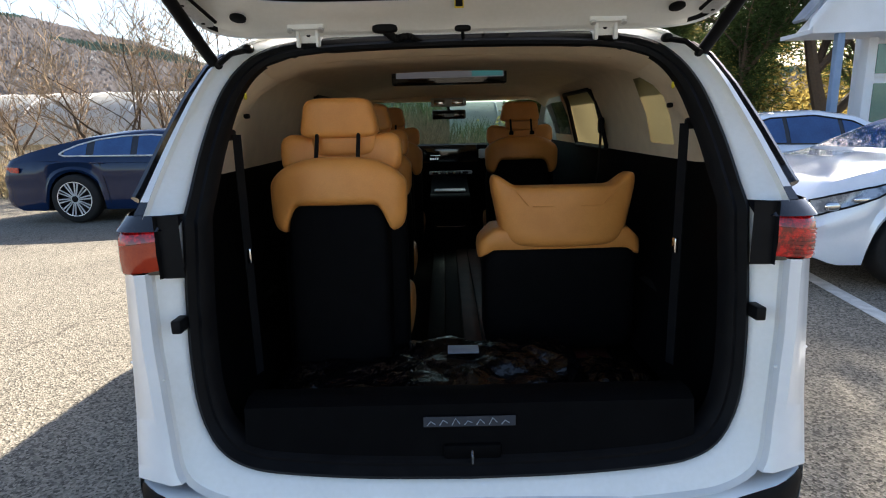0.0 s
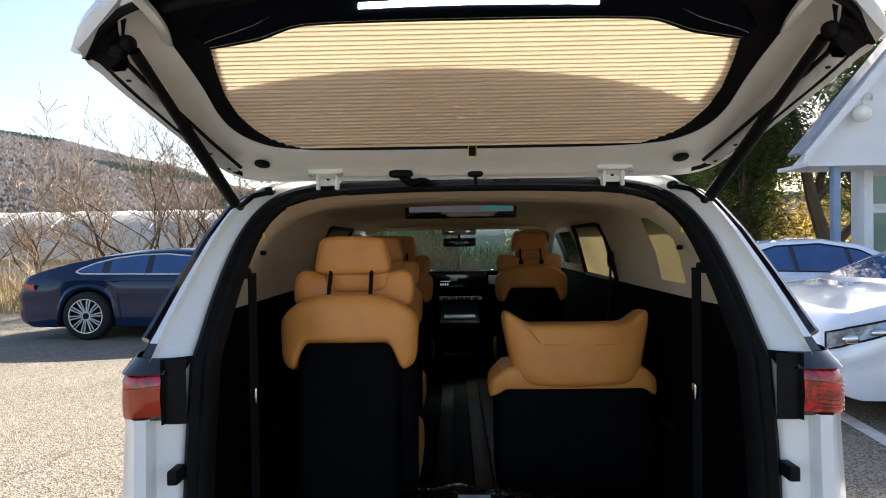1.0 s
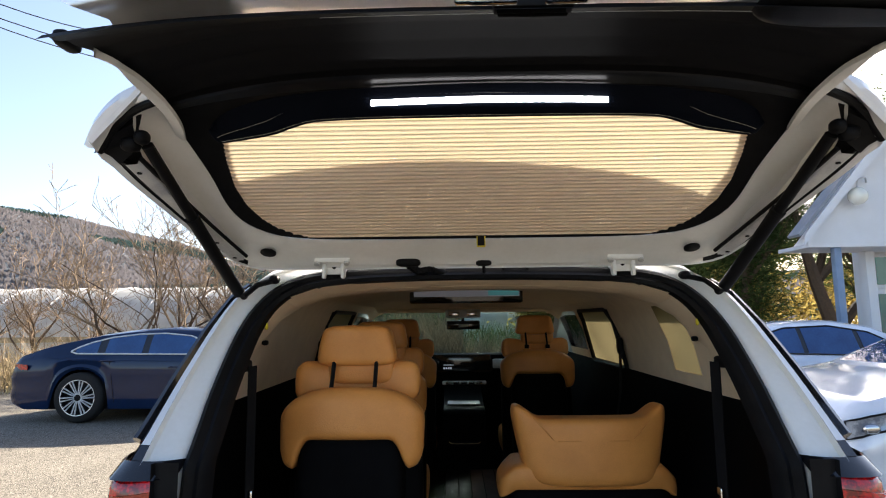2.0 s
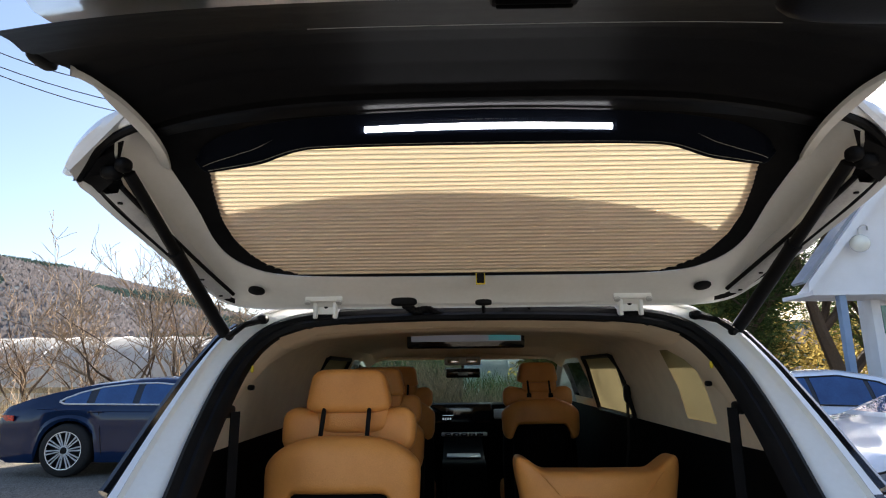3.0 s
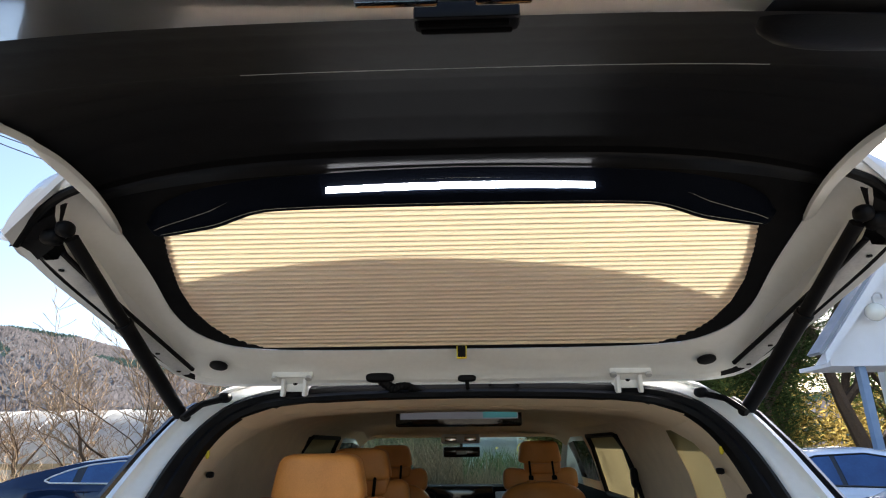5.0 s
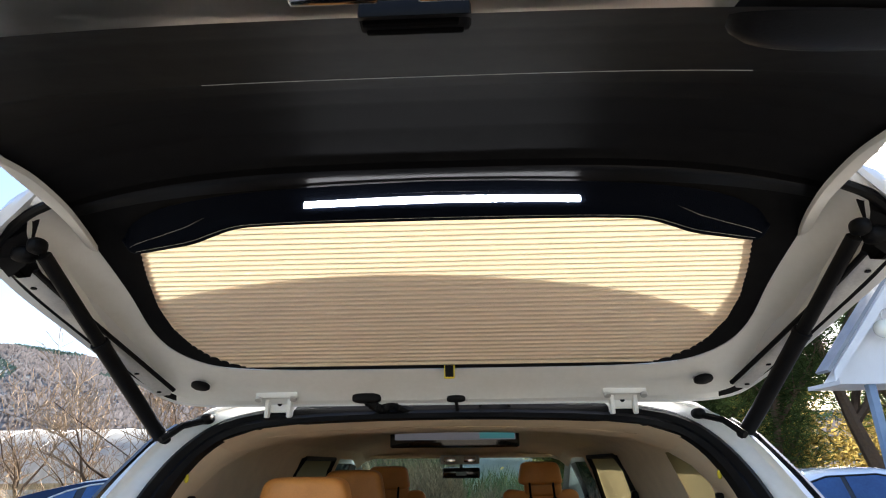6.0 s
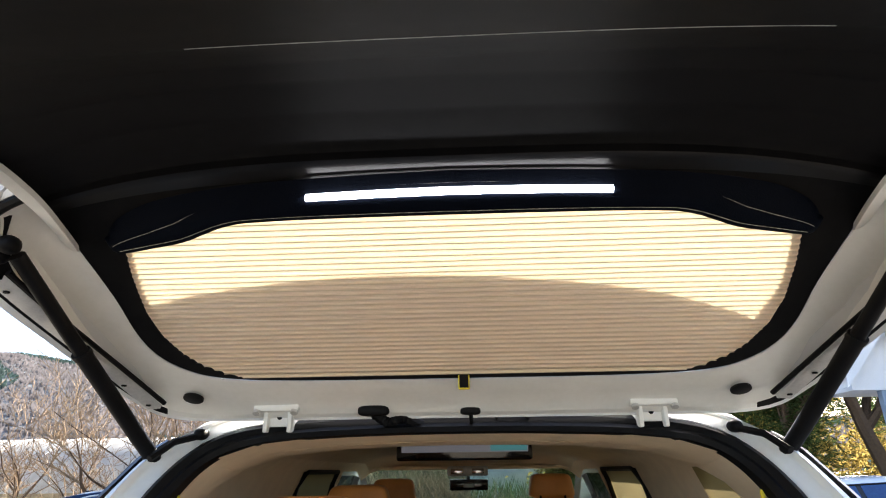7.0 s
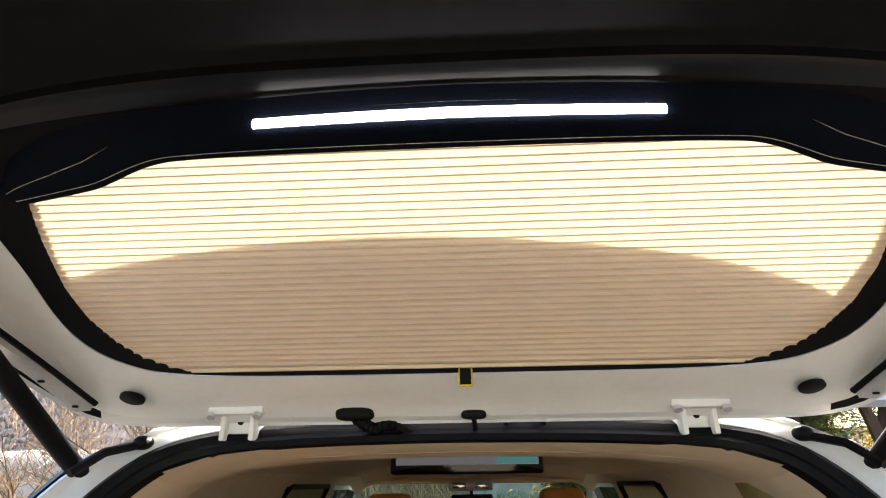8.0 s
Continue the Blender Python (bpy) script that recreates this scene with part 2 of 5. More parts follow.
def thick(vf, d):
    """Gives a sheet thickness d along its normals, closed at the rim."""
    me = bpy.data.meshes.new("t")
    me.from_pydata([tuple(v) for v in vf[0]], [], vf[1])
    bm = bmesh.new()
    bm.from_mesh(me)
    bpy.data.meshes.remove(me)
    bmesh.ops.recalc_face_normals(bm, faces=bm.faces[:])
    bmesh.ops.solidify(bm, geom=bm.faces[:], thickness=d)
    bm.verts.index_update()
    out = [tuple(v.co) for v in bm.verts], [tuple(v.index for v in f.verts) for f in bm.faces]
    bm.free()
    return out


def box(x0, x1, y0, y1, z0, z1, r=0.0, seg=2):
    bm = bmesh.new()
    bmesh.ops.create_cube(bm, size=1)
    for v in bm.verts:
        v.co = ((x0 + x1) / 2 + v.co.x * (x1 - x0), (y0 + y1) / 2 + v.co.y * (y1 - y0), (z0 + z1) / 2 + v.co.z * (z1 - z0))
    if r:
        bmesh.ops.bevel(bm, geom=bm.edges[:], offset=r, segments=seg, affect="EDGES", profile=0.5)
    bm.verts.index_update()
    out = [tuple(v.co) for v in bm.verts], [tuple(v.index for v in f.verts) for f in bm.faces]
    bm.free()
    return out


def tube(pts, r, n=8, caps=True):
    pts = [Vector(p) for p in pts]
    rows = []
    side = None
    for i, p in enumerate(pts):
        d = (pts[min(i + 1, len(pts) - 1)] - pts[max(i - 1, 0)]).normalized()
        if side is None:
            side = d.cross(Vector((0.3, 0.2, 1)) if abs(d.z) < 0.9 else Vector((1, 0.1, 0))).normalized()
        side = (side - d * side.dot(d)).normalized()
        up = d.cross(side)
        q = r[i] if hasattr(r, "__len__") else r
        rows.append([p + (side * math.cos(a) + up * math.sin(a)) * q for a in [2 * math.pi * k / n for k in range(n)]])
    v, f = grid(rows, wrap=True)
    if caps:
        f += [tuple(range(n))[::-1], tuple(range((len(rows) - 1) * n, len(rows) * n))]
    return v, f


def smooth_line(pts, k=6):
    """A Catmull-Rom line through the points."""
    p = [np.array(q, float) for q in pts]
    p = [2 * p[0] - p[1]] + p + [2 * p[-1] - p[-2]]
    out = []
    for i in range(1, len(p) - 2):
        for t in [j / k for j in range(k)]:
            a, b, c, d = p[i - 1:i + 3]
            out.append(0.5 * (2 * b + (c - a) * t + (2 * a - 5 * b + 4 * c - d) * t * t + (3 * b - a - 3 * c + d) * t ** 3))
    return [tuple(q) for q in out] + [tuple(p[-2])]


def spread(pts, n):
    """n points at even steps along a line."""
    p = np.array(pts, float)
    s = np.concatenate([[0], np.cumsum(np.linalg.norm(np.diff(p, axis=0), axis=1))])
    u = np.linspace(0, s[-1], n)
    return [tuple(q) for q in np.stack([np.interp(u, s, p[:, k]) for k in range(p.shape[1])], 1)]


def mirror_line(pts):
    """A half line that ends on the middle, completed on the other side."""
    return list(pts) + [(-p[0], *p[1:]) for p in reversed(pts[:-1])]


def cushion(c, size, e=0.45, n=28, m=16, lean=0.0, shape=None):
    """A padded block: a superellipsoid of the full size given, leaned back by degrees about x."""
    def s(w, q):
        return math.copysign(abs(w) ** q, w)
    rows = []
    for i in range(m + 1):
        b = -math.pi / 2 + math.pi * i / m
        row = []
        for j in range(n):
            a = 2 * math.pi * j / n
            p = Vector((s(math.cos(b), e) * s(math.cos(a), e) * size[0] / 2, s(math.cos(b), e) * s(math.sin(a), e) * size[1] / 2, s(math.sin(b), e) * size[2] / 2))
            if shape:
                p = Vector(shape(p.x, p.y, p.z))
            row.append(p)
        rows.append(row)
    vf = grid(rows, wrap=True)
    return moved(vf, pose(*c, -lean))


def disc(c, r, h, axis="z", n=24, bevel=0.2):
    """A short round plug with a chamfered rim."""
    prof = [(0, 0), (r, 0), (r, h * (1 - bevel)), (r * 0.9, h), (0, h)]
    rows = [[(q * math.cos(2 * math.pi * k / n), q * math.sin(2 * math.pi * k / n), z) for k in range(n)] for q, z in prof]
    v, f = grid(rows, wrap=True)
    m = {"z": pose(*c), "y": pose(*c, 90), "x": pose(*c, 0, 90)}[axis]
    return moved((v, f), m)


# ---- ground ----
def ground_sheet():
    xs = [-900, -300, -100, -40, -20, -12, -8, -5, -3, -1, 1, 3, 5, 8, 12, 20, 40, 100, 300, 900]
    ys = [-900, -300, -100, -40, -20, -10, -5, -2, 0, 2, 4, 6, 8, 10, 14, 20, 40, 100, 300, 900]
    return grid([[(x, y, 0.0) for x in xs] for y in ys])


ground = tagged(part("ground", ground_sheet(), ASPHALT), "worn sunlit grey-tan asphalt yard", "ground", kind="structure")

# ---- the van ----
van = thing("van", "white people carrier with its tailgate raised, cabin open behind", "van", (0, 1.4, 0))


def on_van(name, vf, mat, parent=None, label="", smooth=True):
    """A part of the van, or of one of its parts, given in world metres."""
    return part(name, moved(vf, pose(0, -1.4, 0)), mat, parent or van, label, smooth)


def rear_y(z):
    """How far forward the rear opening's plane lies at the height z."""
    return float(np.interp(z, [0.3, 0.4, 0.55, 0.85, 1.134, 1.3, 1.463, 1.6, 1.66, 1.74], [1.36, 1.38, 1.42, 1.46, 1.48, 1.64, 1.80, 1.95, 2.05, 2.13]))


HALF = [(0, 0.415), (0.28, 0.421), (0.517, 0.438), (0.611, 0.457), (0.675, 0.493), (0.72, 0.556), (0.745, 0.65), (0.755, 0.776), (0.756, 0.885), (0.75, 1.017), (0.744, 1.16),
        (0.748, 1.30), (0.738, 1.45), (0.705, 1.548), (0.64, 1.612), (0.54, 1.644), (0.385, 1.660), (0.18, 1.667), (0, 1.669)]
OUT = [(0, 0.345), (0.30, 0.350), (0.60, 0.372), (0.70, 0.395), (0.765, 0.435), (0.792, 0.50), (0.808, 0.62), (0.818, 0.72), (0.828, 0.82), (0.832, 0.98), (0.838, 1.13),
       (0.826, 1.27), (0.800, 1.43), (0.770, 1.55), (0.700, 1.635), (0.57, 1.682), (0.40, 1.700), (0.19, 1.708), (0, 1.711)]


def ring(half, dy=0.0, grow=0.0, n=100):
    """The opening's contour, grown outwards by so many metres, as a closed loop from the sill's middle up the +x side."""
    line = spread(smooth_line(half, 5), n)
    c = np.array(line)
    d = np.gradient(c, axis=0)
    nrm = np.stack([d[:, 1], -d[:, 0]], 1)
    nrm /= np.linalg.norm(nrm, axis=1)[:, None]
    c = c + nrm * grow
    pts = [(x, rear_y(z) + dy, z) for x, z in c]
    return pts + [(-x, y, z) for x, y, z in reversed(pts[1:-1])]


seal = on_van("door_seal", grid([ring(HALF, 0.02, 0.004), ring(HALF, -0.012, 0.0), ring(HALF, -0.022, -0.012), ring(HALF, -0.010, -0.022), ring(HALF, -0.002, -0.028),
                                ring(HALF, -0.006, -0.038), ring(HALF, 0.012, -0.052), ring(HALF, 0.05, -0.056)], wrap=True), RUBBER, label="black rubber tailgate seal")
jamb = on_van("door_jamb", grid([ring(HALF, 0.02, -0.002), ring(HALF, 0.0, 0.006), ring(HALF, -0.008, 0.02), ring(HALF, -0.012, 0.045), ring(OUT, -0.02, -0.006), ring(OUT, -0.04, 0.0)], wrap=True), JAMB,
              label="white painted tailgate jamb with a raised bead")

# the outer skin: rear corners, flanks with window bands, roof
SECT = [(0.93, 0.24), (0.965, 0.40), (0.985, 0.62), (0.99, 0.82), (0.985, 1.00), (0.97, 1.10), (0.945, 1.20), (0.90, 1.35), (0.845, 1.50), (0.80, 1.585), (0.72, 1.655), (0.58, 1.70), (0.38, 1.72), (0, 1.735)]
REAR = [(0.90, 0.24), (0.918, 0.40), (0.922, 0.62), (0.924, 0.82), (0.922, 1.00), (0.905, 1.12), (0.878, 1.20), (0.855, 1.33), (0.828, 1.45), (0.795, 1.55), (0.72, 1.637), (0.58, 1.685), (0.38, 1.705), (0, 1.715)]


def station(y):
    """The skin's half section at y."""
    f = min(1.0, max(0.0, (y - 1.5) / 0.8)) ** 0.5
    out = []
    for (a, b), (c, d) in zip(REAR, SECT):
        x, z = a + (c - a) * f, b + (d - b) * f
        yy = y
        if y < 2.15:
            k = (2.15 - y) / 0.65
            yy = 2.15 - k * (2.15 - rear_y(z) - 0.015)
        out.append((x, yy, z))
    if y > 4.3:
        g = (y - 4.3) / 2.1
        top = float(np.interp(y, [4.3, 4.75, 5.1, 5.5, 6.1, 6.35, 6.4], [1.735, 1.70, 1.52, 1.16, 1.02, 0.86, 0.7]))
        wide = float(np.interp(y, [4.3, 5.3, 6.0, 6.3, 6.4], [1.0, 0.99, 0.95, 0.86, 0.78]))
        out = [(x * wide, yy, min(z, top - 0.05 * (x / 0.95) ** 2 * min(1, g * 3))) for x, yy, z in out]
    return out


YS = [1.5, 1.56, 1.65, 1.8, 2.0, 2.15, 2.25, 2.6, 2.9, 3.05, 3.1, 3.4, 3.8, 4.0, 4.15, 4.3, 4.6, 4.75, 4.9, 5.1, 5.3, 5.5, 5.8, 6.1, 6.25, 6.35, 6.4]
NS = len(SECT)


def skin(keep):
    out = []
    for s in (1, -1):
        out.append(grid([[(s * x, y, z) for x, y, z in station(v)] for v in YS], keep=keep))
    return out


def is_window(i, j):
    y = (YS[i] + YS[i + 1]) / 2
    return 6 <= j <= 7 and (1.8 < y < 2.9 or 3.1 < y < 4.15 or 4.3 < y < 4.9)


def is_screen(i, j):
    return j >= 9 and 4.75 < (YS[i] + YS[i + 1]) / 2 < 5.5


def is_band(i, j):
    y = (YS[i] + YS[i + 1]) / 2
    return (6 <= j <= 7 and y < 5.1 and not is_window(i, j)) or (5 <= j <= 9 and y < 1.66)


roof = on_van("roof", thick(join(*skin(lambda i, j: j >= 9 and 2 <= i < 17)), -0.012), WHITE, label="white steel roof")
for side in skin(lambda i, j: not is_window(i, j) and not is_screen(i, j) and not is_band(i, j) and (j < 9 or i < 2 or i >= 17)):
    on_van("side_panel", side, WHITE, label="white painted flank and rear pillar")
for lo, hi in ((0, 2.0), (2.0, 3.5), (3.5, 4.5), (4.5, 5.2)):
    for side in skin(lambda i, j: is_band(i, j) and lo < (YS[i] + YS[i + 1]) / 2 < hi):
        on_van("pillar_trim", side, BLACKGLOSS, label="gloss black window pillar")
for lo, hi in ((1.8, 2.9), (3.1, 4.15), (4.3, 4.9)):
    for side in skin(lambda i, j: is_window(i, j) and lo < (YS[i] + YS[i + 1]) / 2 < hi):
        on_van("side_window", side, TINTED, label="tinted side window").visible_shadow = lo > 4
on_van("windscreen", join(*skin(is_screen)), WINDSCREEN, label="greenish tinted windscreen")

# the step from the rear corner round to the jamb, both sides, with the dark lamp recess
for s in (1, -1):
    outer = [(s * x, y, z) for x, y, z in station(1.5)]

    flank = sorted((z, x) for x, z in smooth_line(OUT, 8) if x > 0.62)

    def inner_at(z):
        return (s * float(np.interp(z, [q[0] for q in flank], [q[1] for q in flank])), rear_y(z) - 0.04, z)
    low = [p for p in spread(outer, 120) if 0.43 < p[2] < 1.0]
    rows = [[p for p in low], [(p[0] - s * 0.012, p[1] - 0.028, p[2]) for p in low], [(inner_at(p[2])[0] + s * 0.030, rear_y(p[2]) - 0.058, p[2]) for p in low],
            [(inner_at(p[2])[0] + s * 0.004, rear_y(p[2]) - 0.052, p[2]) for p in low], [(inner_at(p[2])[0] - s * 0.004, rear_y(p[2]) - 0.035, p[2]) for p in low]]
    on_van("rear_quarter", grid(rows), WHITE, label="white rear corner panel beside the opening")
    high = [p for p in spread(outer, 120) if 1.135 < p[2] < 1.60]
    dark = [p for p in high if p[2] < 1.185]
    lite = [p for p in high if p[2] > 1.18]
    for name, line, mat in (("pillar_foot", dark, BLACKGLOSS), ("rear_pillar", lite, WHITE)):
        rows = [[(p[0] - s * 0.012, p[1] - 0.004, p[2]) for p in line], [(p[0] - s * 0.020, p[1] - 0.014, p[2]) for p in line],
                [((p[0] + inner_at(p[2])[0]) / 2, rear_y(p[2]) - 0.035, p[2]) for p in line], [(inner_at(p[2])[0], rear_y(p[2]) - 0.041, p[2]) for p in line]]
        on_van(name, grid(rows), mat)
    on_van("pillar_edge", tube([(p[0] + s * 0.004, p[1] - 0.012, p[2]) for p in lite], 0.017, 8), BLACKGLOSS, label="gloss black quarter glass edge")
    # lamp
    W = [(0.936, 1.72), (0.935, 1.60), (0.928, 1.51), (0.916, 1.455), (0.897, 1.428), (0.862, 1.416), (0.825, 1.413), (0.797, 1.418)]

    def foot(x):
        return 0.992 + 0.016 * min(1, max(0, (0.93 - x) / 0.13))
    lamp = on_van("tail_lamp", grid([[(s * (x - 0.010), y + 0.014, z) for x, y in W] for z in (0.995, 1.05, 1.11)]), BLACKGLOSS, label="black lamp housing")
    low_lens = [(0.0, 0.006), (0.06, 0.0), (0.35, -0.004), (0.64, -0.001)]
    # right lens takes the sun-brightened red, left the duller amber-red
    on_van("lens", grid([[(s * x, y + o, foot(x) + t * 0.122) for x, y in W] for t, o in low_lens]), REDLENS if s > 0 else AMBER, lamp, "ribbed red lamp lens" if s > 0 else "amber-red lamp lens")
    on_van("upper_lens", grid([[(s * (x - q * 0.4), y + o, foot(x) + 0.122 * t) for x, y in W] for t, o, q in [(0.645, 0.0, 0.0), (0.80, 0.003, 0.0), (0.92, 0.012, 0.01), (0.99, 0.030, 0.02), (1.03, 0.06, 0.03)]]), REDLENS, lamp, "deep red lamp top")
    for k in range(7 if s > 0 else 0):
        on_van("lamp_rib", tube([(s * (x + 0.001), y - 0.004, foot(x) + 0.012 + k * 0.011) for x, y in W[2:7]], 0.0012, 5), REDLENS if s > 0 else AMBER, lamp)
    on_van("lamp_recess", grid([[(s * 0.797, 1.418, z), (s * 0.793, 1.43, z), (s * 0.775, 1.428, z), (s * 0.738, 1.432, z)] for z in (0.985, 1.03, 1.08, 1.15)]), RUBBER, label="black plastic lamp recess")
    on_van("shelf_trim", grid([[(s * (x - d * 0.3), y + d, 1.112 + d * 0.9) for x, y in W[1:] + [(0.775, 1.43), (0.752, 1.45)]] for d in (0.0, 0.02, 0.04)]), BLACKGLOSS, label="gloss black strip over the lamp")
    on_van("latch_striker", box(min(s * 0.752, s * 0.778), max(s * 0.752, s * 0.778), 1.40, 1.455, 0.84, 0.876, 0.004), RUBBER, label="black tailgate buffer")
    on_van("corner_crease", tube([(s * (0.925 - 0.115 * t), 1.452 - 0.055 * math.sin(1.3 * t), 0.745 - 0.035 * t) for t in [k / 8 for k in range(9)]], 0.0035, 6), JAMB)
    on_van("reflector", grid([[(s * (0.925 - 0.16 * t), 1.43 - 0.055 * min(1, t * 3), z) for t in [k / 8 for k in range(9)]] for z in (0.352, 0.385)]), REFLECTOR, label="red bumper reflector")

LIP = spread(mirror_line([(0.925, 1.47), (0.90, 1.40), (0.83, 1.36), (0.6, 1.335), (0.3, 1.325), (0, 1.322)]), 60)
on_van("sill_step", grid([[(x * 0.90, max(y + 0.06, 1.385) if abs(x) < 0.8 else y + 0.05, 0.372 + 0.05 * max(0, abs(x) - 0.6)) for x, y in LIP], [(x * 0.93, y + 0.03, 0.366 + 0.1 * max(0, abs(x) - 0.6)) for x, y in LIP], [(x, y, 0.356 + 0.2 * max(0, abs(x) - 0.6)) for x, y in LIP],
                          [(x * 1.003, y - 0.012, 0.34 + 0.24 * max(0, abs(x) - 0.6)) for x, y in LIP]]), WHITE, label="white painted bumper step")
on_van("bumper", grid([[(x * 1.004, y - 0.014, 0.341 + 0.24 * max(0, abs(x) - 0.6)) for x, y in LIP], [(x * 1.01, y - 0.022, 0.33 + 0.22 * max(0, abs(x) - 0.6)) for x, y in LIP], [(x * 1.005, y - 0.01, 0.25) for x, y in LIP], [(x, y + 0.06, 0.20) for x, y in LIP]]), RUBBER, label="black plastic lower bumper")

# wheels of the van
def wheel(name, c, r, w, spokes, parent, put, face=-1, axis="y"):
    """Tyre with a rim of paired spokes; face: the side of its axis that shows."""
    n = 40
    prof = [(r * 0.66, -w / 2), (r * 0.9, -w / 2), (r * 0.97, -w * 0.42), (r, -w * 0.25), (r, w * 0.25), (r * 0.97, w * 0.42), (r * 0.9, w / 2), (r * 0.66, w / 2)]
    m = pose(*c, 90 if axis == "y" else 0, 90 if axis == "x" else 0)
    tyre = put("tyre", moved(grid([[(q * math.cos(2 * math.pi * k / n), q * math.sin(2 * math.pi * k / n), h) for k in range(n)] for q, h in prof], wrap=True), m), TYRE, parent)
    f = w / 2 * (-face if axis == "y" else face)
    ringp = [(r * 0.69, f * 0.9), (r * 0.715, f * 1.01), (r * 0.685, f * 1.0), (r * 0.675, f * 0.9)]
    rim = put("rim", moved(grid([[(q * math.cos(2 * math.pi * k / n), q * math.sin(2 * math.pi * k / n), h) for k in range(n)] for q, h in ringp], wrap=True), m), ALLOY, parent)
    put("brake_disc", moved(grid([[(q * math.cos(2 * math.pi * k / n), q * math.sin(2 * math.pi * k / n), h) for k in range(n)] for q, h in ((0.001, f * 0.3), (r * 0.66, f * 0.3), (r * 0.68, f * 0.9))], wrap=True), m), RUBBER, parent)
    for k in range(spokes):
        a = 2 * math.pi * k / spokes
        for tw in (-0.10, 0.10):
            p0 = (r * 0.10 * math.cos(a + tw * 2), r * 0.10 * math.sin(a + tw * 2), f * 0.86)
            p1 = (r * 0.69 * math.cos(a + tw + 0.12), r * 0.69 * math.sin(a + tw + 0.12), f * 0.95)
            put("spoke", moved(tube([p0, p1], [r * 0.022, r * 0.031], 4), m), ALLOY, rim)
    put("hub_cap", moved(disc((0, 0, f * 0.78), r * 0.13, f * 0.18), m), RUBBER, rim)


for wx in (-0.90, 0.90):
    for wy in (2.36, 5.45):
        wheel("wheel", (wx, wy, 0.36), 0.36, 0.18, 5, van, lambda nm, vf, mt, pr: on_van(nm, vf, mt, pr), face=1 if wx > 0 else -1, axis="x")
on_van("underbody", box(-0.9, 0.9, 1.5, 6.2, 0.2, 0.34, 0.02), RUBBER)

# cabin lining
INNER = [(0.70, 0.47), (0.735, 0.60), (0.745, 0.85), (0.745, 1.05), (0.742, 1.245), (0.738, 1.30), (0.728, 1.38), (0.700, 1.475), (0.640, 1.552), (0.54, 1.590), (0.385, 1.608), (0.18, 1.616), (0, 1.618)]
CABIN = [(0.70, 0.45), (0.80, 0.60), (0.84, 0.85), (0.86, 1.05), (0.855, 1.205), (0.842, 1.26), (0.815, 1.38), (0.752, 1.525), (0.69, 1.572), (0.58, 1.605), (0.40, 1.625), (0.19, 1.632), (0, 1.634)]
LY = [0.0, 0.05, 0.10, 0.16, 0.24, 0.299, 0.36, 0.5, 0.66, 0.92, 1.08, 1.15, 1.63, 1.85, 2.1, 2.37, 2.5, 2.9, 3.1, 3.5, 3.9]


def lining_row(d):
    """The lining's half section d metres ahead of the opening."""
    f = min(1, max(0, d / 0.5)) ** 0.7
    out = []
    for (a, b), (c, e) in zip(INNER, CABIN):
        x, z = a + (c - a) * f, b + (e - b) * f
        start = rear_y(z if d < 0.4 else 1.2) + 0.03
        y = start + d if d < 0.30 else (1.58 + d) * 1.0
        y = max(y, rear_y(z) + 0.03 + d * 0.25)
        lip = float(np.interp(d, [0, 0.05, 0.16, 0.36, 0.66], [0, 0.45, 1, 1, 0])) * min(1.0, max(0.0, (z - 1.30) / 0.25))
        out.append((x - 0.014 * lip, y, z - 0.032 * lip - (0.06 if d > 2.9 and z > 1.5 else 0)))
    return out


def lining(keep):
    return [grid([[(s * x, y, z) for x, y, z in lining_row(d)] for d in LY], keep=keep) for s in (1, -1)]


def lining_hole(i, j):
    y = 1.58 + (LY[i] + LY[i + 1]) / 2
    return (5 <= j <= 6 and (2.24 < y < 2.5 or y > 4.07)) or (4 <= j <= 6 and 3.2 < y < 3.96)


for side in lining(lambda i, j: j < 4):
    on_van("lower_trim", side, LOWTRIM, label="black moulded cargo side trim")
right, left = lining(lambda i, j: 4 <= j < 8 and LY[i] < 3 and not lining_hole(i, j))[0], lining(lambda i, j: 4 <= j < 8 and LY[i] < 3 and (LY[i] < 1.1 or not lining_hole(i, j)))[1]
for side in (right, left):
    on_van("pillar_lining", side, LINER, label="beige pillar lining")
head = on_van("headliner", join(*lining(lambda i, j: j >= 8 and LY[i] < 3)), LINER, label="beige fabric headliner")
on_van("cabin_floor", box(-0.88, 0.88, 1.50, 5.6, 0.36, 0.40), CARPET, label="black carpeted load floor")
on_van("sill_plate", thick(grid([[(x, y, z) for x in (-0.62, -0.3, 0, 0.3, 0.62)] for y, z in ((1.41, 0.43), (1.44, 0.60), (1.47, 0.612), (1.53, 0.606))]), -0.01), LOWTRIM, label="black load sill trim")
on_van("sill_sticker", thick(grid([[(x, y, z) for x in (-0.125, 0.0, 0.128)] for y, z in ((1.414, 0.550), (1.4175, 0.578))]), 0.002), DARKLABEL, label="dark blue instruction sticker with pale pictograms")
for k in range(7):
    x = -0.115 + 0.034 * k
    on_van("pictogram", tube([(x, 1.411, 0.555), (x + 0.010, 1.413, 0.566 + 0.004 * (k % 3)), (x + 0.022, 1.412, 0.558 + 0.003 * (k % 2))], 0.0015, 4), PAPER)
on_van("latch_cover", box(-0.072, 0.088, 1.398, 1.42, 0.455, 0.50, 0.008), LOWTRIM)
on_van("latch_loop", tube([(0.008, 1.405, 0.445), (0.008, 1.385, 0.455), (0.008, 1.385, 0.475), (0.008, 1.405, 0.485)], 0.004, 8), CHROME, label="bright latch loop")
